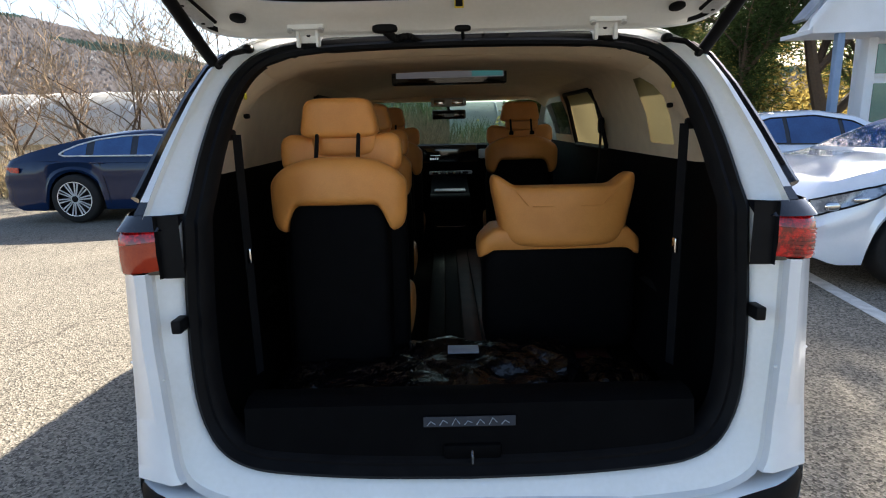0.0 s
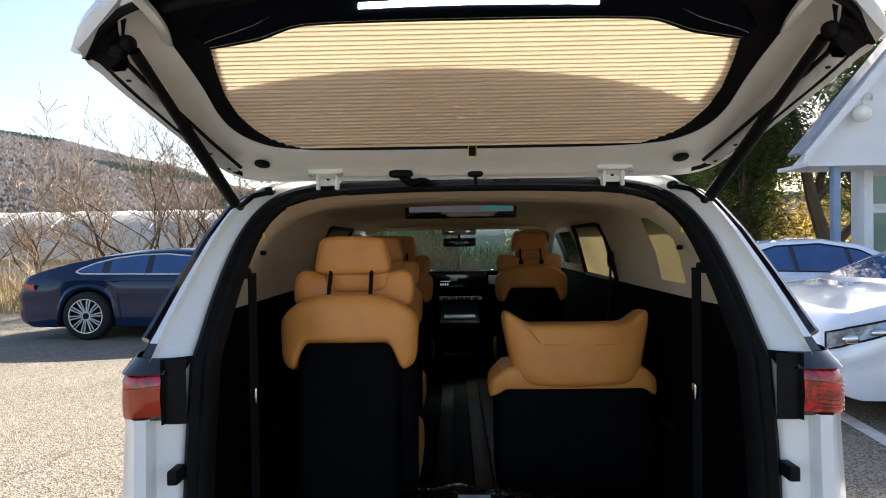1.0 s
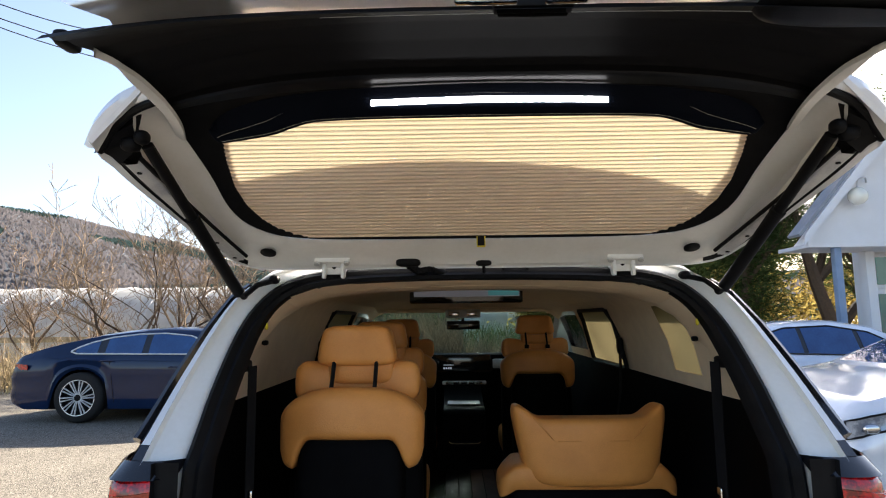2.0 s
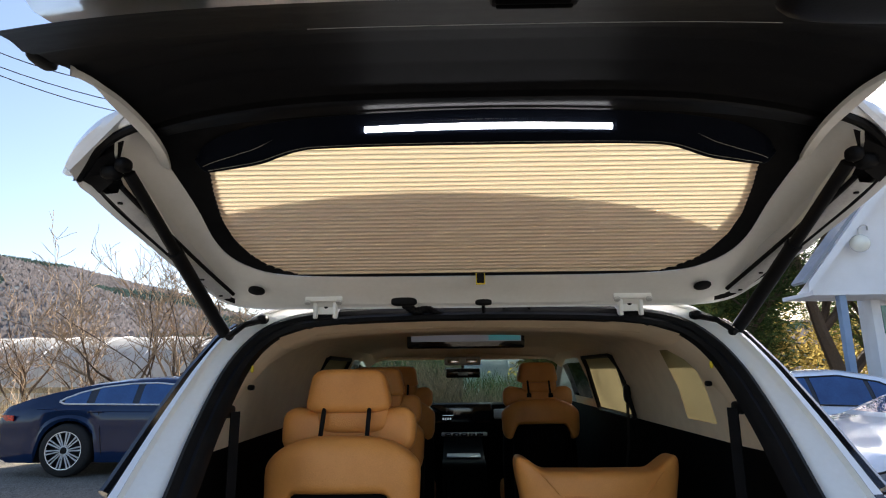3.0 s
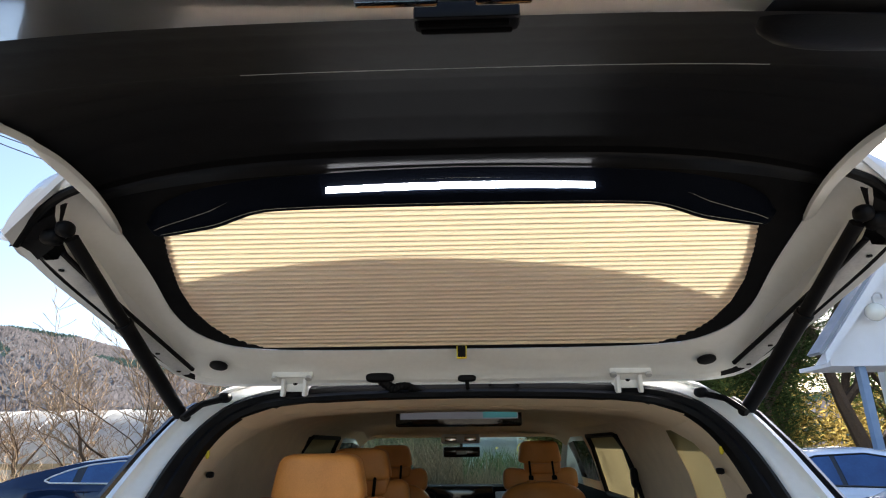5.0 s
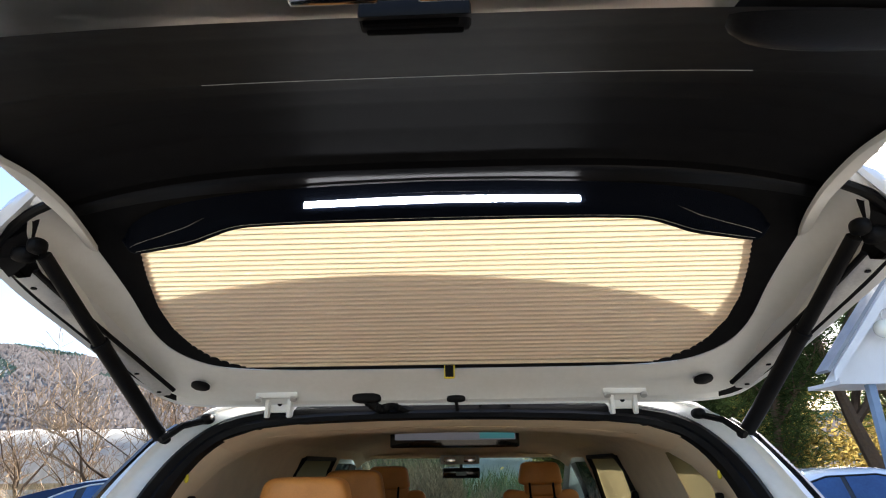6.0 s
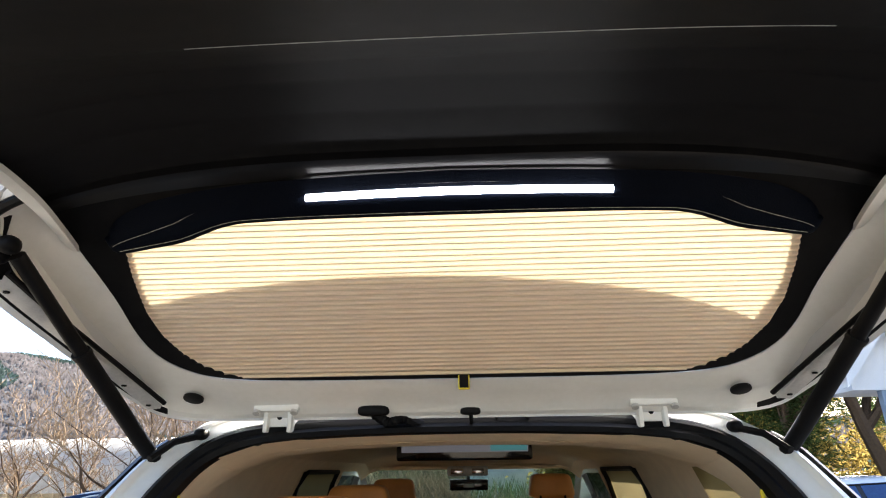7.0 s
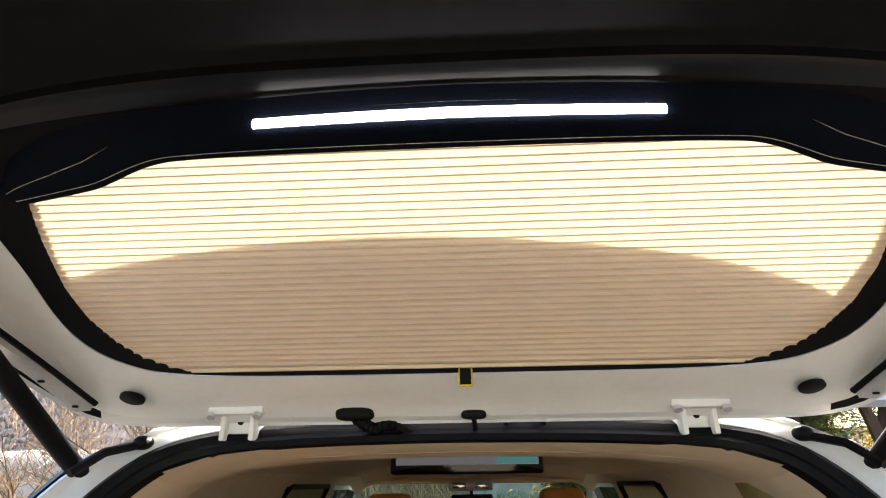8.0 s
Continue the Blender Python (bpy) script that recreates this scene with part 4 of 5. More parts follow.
for k in range(4):
    on_van("display_mark", box(-0.18 + 0.02 * k, -0.168 + 0.02 * k, 5.1215, 5.1235, 1.045, 1.062), DASHGLOW)
on_van("display_line", box(-0.18, -0.09, 5.1215, 5.1235, 1.08, 1.084), DASHGLOW)
on_van("glovebox_trim", box(0.25, 0.34, 5.12, 5.15, 1.05, 1.13, 0.008), STEEL, label="pale dashboard insert")
on_van("climate_strip", box(-0.19, 0.19, 5.10, 5.15, 0.915, 0.945, 0.008), STEEL, label="silver climate control strip")
for k in range(5):
    on_van("climate_key", box(-0.16 + 0.066 * k, -0.11 + 0.066 * k, 5.09, 5.11, 0.92, 0.94, 0.003), BLACKGLOSS)
console = on_van("centre_console", thick(grid([[(x, y, z) for x in (-0.17, -0.13, 0.0, 0.10, 0.14)] for y, z in ((5.15, 0.90), (4.9, 0.84), (4.6, 0.80), (4.42, 0.79), (4.38, 0.75), (4.36, 0.45))]), 0.02), LOWTRIM, label="centre console")
on_van("console_panel", box(-0.14, 0.11, 4.55, 4.85, 0.825, 0.835, 0.004), STEEL, console, "pale reflective console top")
on_van("console_panel", box(-0.14, 0.11, 4.42, 4.50, 0.798, 0.808, 0.004), STEEL, console)
on_van("console_rim", tube([(-0.14, 4.345, 0.72), (-0.14, 4.345, 0.60), (-0.11, 4.345, 0.58), (0.08, 4.345, 0.58), (0.11, 4.345, 0.60), (0.11, 4.345, 0.72)], 0.005, 6), CHROME, console)
on_van("steering_wheel", tube([(-0.45 + 0.185 * math.cos(a), 4.86 - 0.06 * math.sin(a), 1.06 + 0.17 * math.sin(a)) for a in [2 * math.pi * k / 36 for k in range(37)]], 0.016, 8), BLACKLEATHER, label="black leather steering wheel")
on_van("wheel_trim", tube([(-0.45 + 0.165 * math.cos(a), 4.85 - 0.05 * math.sin(a), 1.06 + 0.15 * math.sin(a)) for a in [-0.9 + 1.8 * k / 12 for k in range(13)]], 0.006, 6), CHROME)
on_van("mirror", box(-0.145, 0.13, 4.80, 4.83, 1.392, 1.466, 0.015, 3), BLACKGLOSS, label="black rear-view mirror")
on_van("mirror_stem", tube([(-0.01, 4.83, 1.46), (-0.01, 4.87, 1.53)], 0.012, 8), BLACKGLOSS)
on_van("mirror_label", box(-0.045, 0.03, 4.794, 4.799, 1.412, 1.436), PAPER)
on_van("map_light", box(-0.15, 0.125, 4.56, 4.66, 1.488, 1.552, 0.014), STEEL, label="grey overhead console")
for x0 in (-0.125, 0.015):
    on_van("reading_light", box(x0, x0 + 0.085, 4.553, 4.558, 1.502, 1.535, 0.002), CHROME, label="bright reading light")
on_van("screen_header", box(-0.78, 0.78, 4.68, 4.92, 1.535, 1.60, 0.02), LINER, label="beige roof lining over the windscreen")
on_van("visor_rail", box(-0.70, 0.70, 4.62, 4.70, 1.53, 1.555, 0.01), LINER)
mon = on_van("roof_monitor", box(-0.325, 0.295, 3.18, 3.24, 1.565, 1.70, 0.012), BLACKGLOSS, label="black roof-mounted monitor")
on_van("monitor_picture", box(-0.30, 0.275, 3.1745, 3.1785, 1.60, 1.65), SCREENPALE, mon, "pale lower band of the picture")
on_van("monitor_picture", box(0.105, 0.27, 3.172, 3.1745, 1.605, 1.695), SCREENTEAL, mon, "teal picture inset")
on_van("monitor_picture", box(0.15, 0.22, 3.170, 3.172, 1.65, 1.665), SCREENRED, mon)
for wx, wy in ((0.66, 3.1), (-0.66, 3.1)):
    on_van("belt_guide", thick(grid([[(wx * 1.2, wy, 1.32), (wx * 1.2, wy + 0.045, 1.32)], [(wx * 1.19, wy, 1.1), (wx * 1.19, wy + 0.045, 1.1)], [(wx * 1.1, wy + 0.02, 0.7), (wx * 1.1, wy + 0.06, 0.7)]]), 0.003), RUBBER, label="black seat belt")
    on_van("belt_anchor", cushion((wx * 1.2, wy + 0.03, 1.33), (0.03, 0.06, 0.09), 0.6, 14, 8), RUBBER)


def car_seat(label, at, headz, width, back=None, group="van seats", shell=True, wing=True):
    """A seat seen from behind: padded back over a dark shell, winged shoulder pad, headrest on two posts."""
    seat = thing("car_seat", label, "seat", at, 0, group)
    w = width
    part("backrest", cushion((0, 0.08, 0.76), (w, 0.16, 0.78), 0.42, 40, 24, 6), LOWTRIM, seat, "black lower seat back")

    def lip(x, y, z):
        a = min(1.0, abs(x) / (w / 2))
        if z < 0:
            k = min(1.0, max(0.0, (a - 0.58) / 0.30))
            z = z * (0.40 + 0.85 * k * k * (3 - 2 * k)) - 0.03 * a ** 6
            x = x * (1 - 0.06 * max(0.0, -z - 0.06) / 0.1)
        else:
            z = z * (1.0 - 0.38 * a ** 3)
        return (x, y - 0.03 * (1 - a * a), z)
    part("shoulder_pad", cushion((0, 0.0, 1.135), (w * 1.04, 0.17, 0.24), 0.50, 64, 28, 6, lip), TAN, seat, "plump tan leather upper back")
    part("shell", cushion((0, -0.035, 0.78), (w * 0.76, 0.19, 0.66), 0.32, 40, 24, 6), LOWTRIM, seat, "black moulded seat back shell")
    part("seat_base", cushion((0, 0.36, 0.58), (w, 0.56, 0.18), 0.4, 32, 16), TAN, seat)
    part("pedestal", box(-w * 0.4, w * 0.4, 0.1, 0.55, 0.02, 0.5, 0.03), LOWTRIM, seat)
    if wing:
        part("neck_wing", cushion((0, 0.125, 1.262), (w * 0.96, 0.14, 0.15), 0.5, 44, 16, 6, lambda x, y, z: (x, y - 0.03 * (abs(x) / (w / 2)) ** 2, z * (0.66 + 0.46 * min(1, abs(x) / (w * 0.40)) ** 1.5))), TAN, seat, "tan leather neck cushion with raised wings")
    hw = 0.262
    head = part("headrest", cushion((0, 0.085, headz - 0.064), (hw, 0.12, 0.140), 0.36, 52, 22, 0, lambda x, y, z: (x * (1 - 0.09 * z / 0.06), y - 0.012 * math.cos(x * 10), z)), TAN, seat, "tan leather headrest")
    part("headrest_lower", cushion((0.015, 0.085, headz - 0.150), (hw * 0.90, 0.09, 0.10), 0.45, 36, 16), TAN, seat)
    part("headrest_piping", tube([(hw * 0.52 * math.copysign(abs(math.cos(a)) ** 0.42, math.cos(a)), 0.085 + 0.060 * math.copysign(abs(math.sin(a)) ** 0.42, math.sin(a)), headz - 0.115) for a in [2 * math.pi * k / 48 for k in range(49)]], 0.0032, 5), TAN, seat)
    for x in (-0.073, 0.073):
        part("headrest_post", tube([(x, 0.030, headz - 0.11), (x, -0.040, headz - 0.235)], 0.0072, 10), RUBBER, seat, "dark steel headrest post")
        part("post_collar", box(x - 0.014, x + 0.014, -0.056, -0.018, headz - 0.246, headz - 0.200, 0.005), LOWTRIM, seat, "black post collar")
        part("collar_patch", cushion((x, -0.052, headz - 0.236), (0.062, 0.034, 0.020), 0.5, 20, 10), TAN, seat)
    part("seam", tube([(x, -0.067 - 0.01 * (1 - abs(x) / 0.25), 1.185 + 0.01 * math.cos(x * 12)) for x in np.linspace(-w * 0.44, w * 0.44, 30)], 0.0022, 5), TAN, seat)
    return seat


car_seat("tan leather rear seat with raised headrest on steel posts", (-0.425, 2.02, 0.0), 1.455, 0.46)
car_seat("tan leather middle row seat behind the driver", (-0.46, 2.95, 0.0), 1.465, 0.46)
car_seat("tan leather driver seat in shade", (-0.47, 4.18, 0.0), 1.475, 0.50)
car_seat("tan leather front passenger seat in shade", (0.50, 4.18, 0.0), 1.495, 0.50)

low = thing("folded_seat", "tan leather rear seat lowered, winged neck cushion on top", "seat", (0.40, 2.28, 0), 0, "van seats")


def winged(x, y, z):
    a = min(1.0, abs(x) / 0.27)
    if z > 0:
        up = max(0.0, (a - 0.60) / 0.40)
        z = z * (0.74 + 0.62 * (up * up * (3 - 2 * up)))
    return (x * (1.0 + 0.10 * z / 0.13), y - 0.025 * (1 - a) + 0.02 * a ** 3, z)


part("neck_cushion", cushion((0.012, -0.02, 1.012), (0.525, 0.17, 0.275), 0.34, 84, 32, 3, winged), TAN, low, "tan leather neck cushion with raised wings")
for s in (1, -1):
    part("seam", tube([(0.012 + s * (0.215 - 0.075 * t), -0.108 - 0.008 * math.sin(3 * t), 1.125 - 0.085 * t) for t in [k / 10 for k in range(11)]], 0.0022, 5), TAN, low)
part("seam", tube([(0.012 + x, -0.122, 1.042) for x in np.linspace(-0.13, 0.13, 12)], 0.002, 5), TAN, low)
part("backrest_top", cushion((0.0, 0.03, 0.905), (0.655, 0.24, 0.10), 0.35, 48, 14, 0, lambda x, y, z: (x, y, z - 0.05 * max(0, abs(x) / 0.33 - 0.8) / 0.2)), TAN, low, "tan leather seat edge")
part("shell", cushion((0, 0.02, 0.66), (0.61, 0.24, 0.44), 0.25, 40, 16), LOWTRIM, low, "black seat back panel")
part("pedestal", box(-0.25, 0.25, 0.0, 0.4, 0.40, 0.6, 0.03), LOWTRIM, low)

# floor runners seen down the aisle
for k in range(9):
    x = -0.15 + 0.085 * k
    on_van("floor_plank", box(x, x + 0.078, 2.0, 4.3, 0.402, 0.412, 0.003), REDWOOD if k > 1 else LOWTRIM)
    on_van("floor_inlay", box(x + 0.079, x + 0.083, 2.0, 4.3, 0.402, 0.414), INLAY)

# crumpled film-wrapped bundle in the load bay
random.seed(4)
def crumple(cx, cy, cz, sx, sy, sz, seed):
    def f(x, y, z):
        k = noise.noise(Vector((x * 9 + seed, y * 9, z * 12))) * 0.035 + noise.noise(Vector((x * 26, y * 26 + seed, z * 26))) * 0.016
        return (x * (1 + k), y * (1 + 2 * k), z * (1 + 6 * k) + 0.5 * k)
    return cushion((cx, cy, cz), (sx, sy, sz), 0.6, 90, 44, 0, f)


bag = thing("wrapped_bundle", "black crumpled plastic film bundle on the load floor", "bundle", (0, 1.85, 0.40))
part("film", crumple(-0.14, 0.0, 0.08, 1.0, 0.50, 0.16, 1.0), POLY, bag, "glossy black crumpled film")
part("film", crumple(0.20, 0.05, 0.10, 0.42, 0.32, 0.15, 5.0), POLY, bag)
part("paper_slip", box(-0.055, 0.055, 0.02, 0.09, 0.172, 0.175), PAPER, bag, "pale paper slip")
small = thing("wrapped_packet", "small black film packet on the load floor", "packet", (0.5, 1.85, 0.40))
part("film", crumple(0, 0, 0.05, 0.30, 0.30, 0.12, 9.0), POLY, small)


# ---- parked cars ----
def parked_car(name, label, at, turn, L, roofp, beltp, hw, wheels, paint, win, wr=0.335, width_end=0.86, spokes=10, tail=True, group="", glazing=None, trim=None):
    """A car along +x (nose at x = L), from its side outlines; win: the glass stretches in x."""
    car = thing(name, label, "car", at, turn, group)
    trim = trim or ALLOY
    xs = sorted(set([round(v, 3) for v in np.arange(0, L + 0.001, 0.06)] + [L]))
    rows = []
    for x in xs:
        rz = float(np.interp(x, [p[0] for p in roofp], [p[1] for p in roofp]))
        bz = min(float(np.interp(x, [p[0] for p in beltp], [p[1] for p in beltp])), rz - 0.01)
        e = min(x, L - x)
        w = hw * (width_end + (1 - width_end) * min(1, e / 0.55) ** 0.5)
        zb = 0.20 + 0.10 * max(0, 1 - e / 0.25)
        for c in wheels:
            q = (wr + 0.05) ** 2 - (x - c) ** 2
            if q > 0:
                zb = max(zb, wr + math.sqrt(q) * 0.98)
        h = rz - bz
        rows.append([(w * 0.95, zb), (w * 0.985, zb + (bz - zb) * 0.20), (w * 0.960, zb + (bz - zb) * 0.42), (w * 0.985, zb + (bz - zb) * 0.64), (w, zb + (bz - zb) * 0.80), (w * 0.945, bz),
                     (w * 0.945 - 0.02 * h, bz + h * 0.06), (w * 0.93 - 0.22 * h, bz + h * 0.52), (w * 0.92 - 0.42 * h, bz + h * 0.88), (w * 0.84 - 0.48 * h, bz + h * 0.95), (w * 0.5, rz - 0.006), (0, rz)])
        rows[-1] = [(x, a, b) for a, b in rows[-1]]
    n = len(rows[0])

    def screen(i, j):
        x = (xs[i] + xs[i + 1]) / 2
        return j >= (9 if x > L / 2 else 10) and any(a < x < b for a, b in screens)
    screens = win[-2:]
    both = [[[(x, s * a, b) for x, a, b in r] for r in rows] for s in (1, -1)]
    ends = [[p for p in g[k]] for k in (0, -1) for g in both]
    caps = [(a + b[::-1], [tuple(range(2 * n))]) for a, b in ((ends[0], ends[1]), (ends[2], ends[3]))]
    body = part("body", join(*[grid(g, keep=lambda i, j: not screen(i, j)) for g in both], *caps), paint, car)
    for a, b in screens:
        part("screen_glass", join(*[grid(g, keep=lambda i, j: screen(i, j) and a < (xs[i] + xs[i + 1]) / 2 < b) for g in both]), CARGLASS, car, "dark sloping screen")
    for s in (1, -1):
        low = lambda x: float(np.interp(x, [p[0] for p in glazing[0]], [p[1] for p in glazing[0]]))
        top = lambda x: float(np.interp(x, [p[0] for p in glazing[1]], [p[1] for p in glazing[1]]))

        def on_flank(x, z, out):
            i = min(max(int(np.searchsorted(xs, x)) - 1, 0), len(xs) - 2)
            f = (x - xs[i]) / (xs[i + 1] - xs[i])
            row = [tuple(a[k] * (1 - f) + b[k] * f for k in (1, 2)) for a, b in zip(rows[i], rows[i + 1])][3:]
            return (x, s * (float(np.interp(z, [q[1] for q in row], [q[0] for q in row])) + out), z)

        def glazed(x0, x1, out, inset):
            line = np.linspace(x0, x1, max(3, int((x1 - x0) / 0.05)))
            return grid([[on_flank(x, low(x) + inset + (top(x) - low(x) - 2 * inset) * t, out) for x in line] for t in (0, 0.25, 0.5, 0.75, 1.0)])
        x0, x1 = glazing[0][0][0], glazing[0][-1][0]
        part("window_surround", glazed(x0, x1, 0.005, 0.0), BLACKGLOSS, car, "black window surround")
        for a, b in win[:-2]:
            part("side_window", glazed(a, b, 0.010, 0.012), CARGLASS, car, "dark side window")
        loop = [on_flank(x, low(x), 0.008) for x in np.linspace(x0, x1, 60)]
        part("window_trim", tube(loop, 0.012, 6), trim, car, "bright window trim")
        part("window_trim", tube([on_flank(x, top(x), 0.008) for x in np.linspace(x0, x1, 60)], 0.012, 6), trim, car)
        part("waist_crease", tube([on_flank(x, low(x) - 0.10, 0.000) for x in np.linspace(x0 - 0.3, x1 + 0.3, 50)], 0.006, 6), paint, car)
        for hx in (wheels[0] + 0.30, wheels[0] + 1.35):
            yy = float(np.interp(hx, xs, [r[4][1] for r in rows]))
            zz = float(np.interp(hx, xs, [r[4][2] for r in rows]))
            part("door_handle", tube([(hx, s * yy, zz - 0.01), (hx + 0.03, s * (yy + 0.025), zz), (hx + 0.17, s * (yy + 0.025), zz), (hx + 0.20, s * yy, zz - 0.01)], 0.011, 6), paint, car)
            part("door_seam", tube([(hx + 0.24 - 0.1 * t, s * (float(np.interp(hx, xs, [r[3][1] for r in rows])) + 0.0), 0.30 + (zz - 0.30) * t) for t in (0, 0.5, 1)], 0.004, 4), RUBBER, car)
        part("tail_light", thick(grid([[(0.02 + 0.10 * t * t * 3, s * (hw * (0.80 + 0.19 * t)), z - 0.02 * t) for t in (0, 0.3, 0.6, 0.9, 1.0)] for z in (0.80, 0.84, 0.88)]), 0.012), REDLENS, car, "red tail light")
        for c in wheels:
            wh = new("wheel")
            wh.parent = car
            wheel("wheel", (c, s * (hw - 0.10), wr), wr, 0.22, spokes, wh, lambda nm, vf, mt, pr: part(nm, vf, mt, wh), face=s, axis="y")
    part("underbody", box(0.3, L - 0.3, -hw * 0.72, hw * 0.72, 0.16, 0.62, 0.05), RUBBER, car)
    return car, rows, xs


sedan, _, _ = parked_car("sedan", "dark blue fastback sedan parked on the asphalt", (-6.82, 9.62, 0), 0, 4.9,
    [(0, 0.80), (0.03, 0.93), (0.12, 0.985), (0.4, 1.09), (0.8, 1.20), (1.3, 1.31), (1.8, 1.375), (2.3, 1.40), (2.9, 1.37), (3.4, 1.20), (3.75, 1.02), (4.2, 0.94), (4.75, 0.80), (4.9, 0.60)],
    [(0, 0.78), (0.1, 0.90), (0.8, 0.965), (1.4, 0.975), (3.4, 0.95), (4.2, 0.90), (4.9, 0.58)], 0.93, (1.12, 3.96), BLUEPAINT, [(1.0, 1.34), (1.46, 2.02), (2.12, 3.15), (0.40, 0.41), (2.95, 3.7)], wr=0.37,
    glazing=([(0.93, 1.045), (1.02, 1.015), (3.3, 0.985)], [(0.93, 1.05), (1.0, 1.095), (1.2, 1.175), (1.5, 1.25), (1.9, 1.295), (2.3, 1.305), (2.7, 1.265), (3.05, 1.14), (3.3, 0.99)]))
part("roof_fin", cushion((1.05, 0, 1.28), (0.20, 0.03, 0.06), 0.7, 14, 8), RUBBER, sedan)

hatch, hr, hx = parked_car("hatchback", "white-silver compact car, bonnet glinting in sun", (6.72, 5.32, 0), 183, 4.05,
    [(0, 0.9), (0.1, 1.25), (0.5, 1.42), (1.2, 1.47), (2.0, 1.44), (2.5, 1.30), (3.05, 1.03), (3.4, 0.98), (3.85, 0.85), (4.0, 0.70), (4.05, 0.55)],
    [(0, 0.88), (0.5, 0.98), (2.0, 0.96), (3.0, 0.94), (3.5, 0.86), (4.05, 0.52)], 0.86, (0.62, 3.20), SILVER, [(0.5, 1.1), (1.18, 1.9), (1.98, 2.6), (0.05, 0.5), (2.15, 3.0)], wr=0.31,
    glazing=([(0.45, 1.02), (2.75, 0.98)], [(0.45, 1.08), (0.6, 1.30), (1.2, 1.37), (1.9, 1.35), (2.4, 1.20), (2.75, 1.0)]), trim=BLACKGLOSS)
for s in (1, -1):
    def on_side(x, z, out):
        row = hr[min(range(len(hx)), key=lambda k: abs(hx[k] - x))]
        return (x + out * 0.6, s * (float(np.interp(z, [p[2] for p in row[:6]], [p[1] for p in row[:6]])) + out), z)
    rows = [[on_side(3.42 + 0.60 * t, 0.845 - 0.13 * t - (0.20 * (t ** 0.6) * (1 - 0.35 * t)) * h, 0.012) for t in [k / 12 for k in range(13)]] for h in (0, 0.25, 0.5, 0.75, 1.0)]
    lamp = part("headlight", thick(grid(rows), 0.012), HEADLAMP, hatch, "clear swept-back headlight")
    part("lamp_edge", tube(rows[-1] + rows[0][::-1], 0.008, 6), RUBBER, lamp)
    part("reflector", cushion(on_side(3.86, 0.665, 0.015), (0.13, 0.05, 0.07), 0.8, 16, 10), CHROME, lamp)
    part("reflector", cushion(on_side(3.66, 0.715, 0.012), (0.15, 0.04, 0.05), 0.8, 16, 10), CHROME, lamp)
    part("bonnet_edge", tube([(x, s * (r[5][1] - 0.015), r[5][2] + 0.006) for x, r in zip(hx, hr) if 3.0 < x < 3.9], 0.004, 4), RUBBER, hatch)
    part("fog_lamp", cushion((3.99, s * 0.62, 0.42), (0.10, 0.22, 0.11), 0.6, 18, 10), RUBBER, hatch, "black fog lamp recess")
    part("fog_lens", cushion((4.035, s * 0.62, 0.41), (0.05, 0.10, 0.05), 0.8, 14, 8), CHROME, hatch)
part("grille", thick(grid([[(4.03 - 0.25 * abs(y) ** 2, y, z) for y in np.linspace(-0.5, 0.5, 12)] for z in (0.60, 0.64, 0.68)]), 0.01), BLACKGLOSS, hatch, "slim black grille")

parked_car("white_sedan", "white sedan with dark windows parked behind another car", (2.85, 8.6, 0), 0, 4.6,
    [(0, 0.85), (0.15, 1.05), (0.7, 1.12), (1.2, 1.36), (1.7, 1.40), (2.2, 1.415), (2.7, 1.34), (3.2, 1.10), (3.6, 0.97), (4.2, 0.92), (4.6, 0.6)],
    [(0, 0.78), (0.5, 0.92), (3.4, 0.89), (4.1, 0.84), (4.6, 0.56)], 0.90, (0.95, 3.65), SILVER, [(0.95, 1.66), (1.72, 2.40), (2.46, 3.05), (0.72, 1.15), (2.85, 3.5)],
    glazing=([(0.85, 1.0), (3.1, 0.93)], [(0.85, 1.02), (1.1, 1.20), (1.5, 1.31), (2.1, 1.335), (2.6, 1.25), (3.1, 0.97)]), trim=BLACKGLOSS)

# ---- house with its porch ----
house = thing("house", "white rendered house with a gabled porch", "house", (6.0, 9.3, 0))
GY = 0.0
part("gable_wall", thick([[(-0.38, GY, 2.56), (3.2, GY, 2.56), (3.2, GY, 4.62), (1.15, GY, 4.62), (-0.38, GY, 2.86)], [(0, 1, 2, 3, 4)]], 0.12), STUCCO, house, "white gable over the porch")
part("porch_soffit", box(-0.36, 3.2, 0.13, 0.9, 2.56, 2.62), STUCCO, house)
part("roof_slope", thick([[(-0.66, -0.30, 2.70), (1.15, -0.30, 4.85), (1.15, 0.02, 4.85), (-0.66, 0.02, 2.70)], [(0, 1, 2, 3)]], 0.05), ROOFING, house, "grey sheet roof")
part("fascia_board", thick([[(-0.64, -0.31, 2.56), (-0.62, -0.31, 2.72), (1.18, -0.31, 4.86), (1.18, -0.31, 4.62)], [(0, 1, 2, 3)]], 0.03), STUCCO, house, "white sloping fascia board")
part("eave_soffit", thick([[(-0.62, -0.30, 2.57), (1.15, -0.30, 4.64), (1.15, 0.0, 4.64), (-0.62, 0.0, 2.57)], [(0, 1, 2, 3)]], 0.01), STUCCO, house)
part("porch_post", box(0.06, 0.17, 0.05, 0.16, 0, 2.60, 0.006), BLUESTEEL, house, "blue-grey steel porch post")
part("wall", box(1.05, 4.5, 0.9, 1.1, 0, 2.6), STUCCO, house)
part("corner_post", box(1.0, 1.16, 0.7, 0.9, 0, 2.56, 0.01), STUCCO, house, "white corner post")
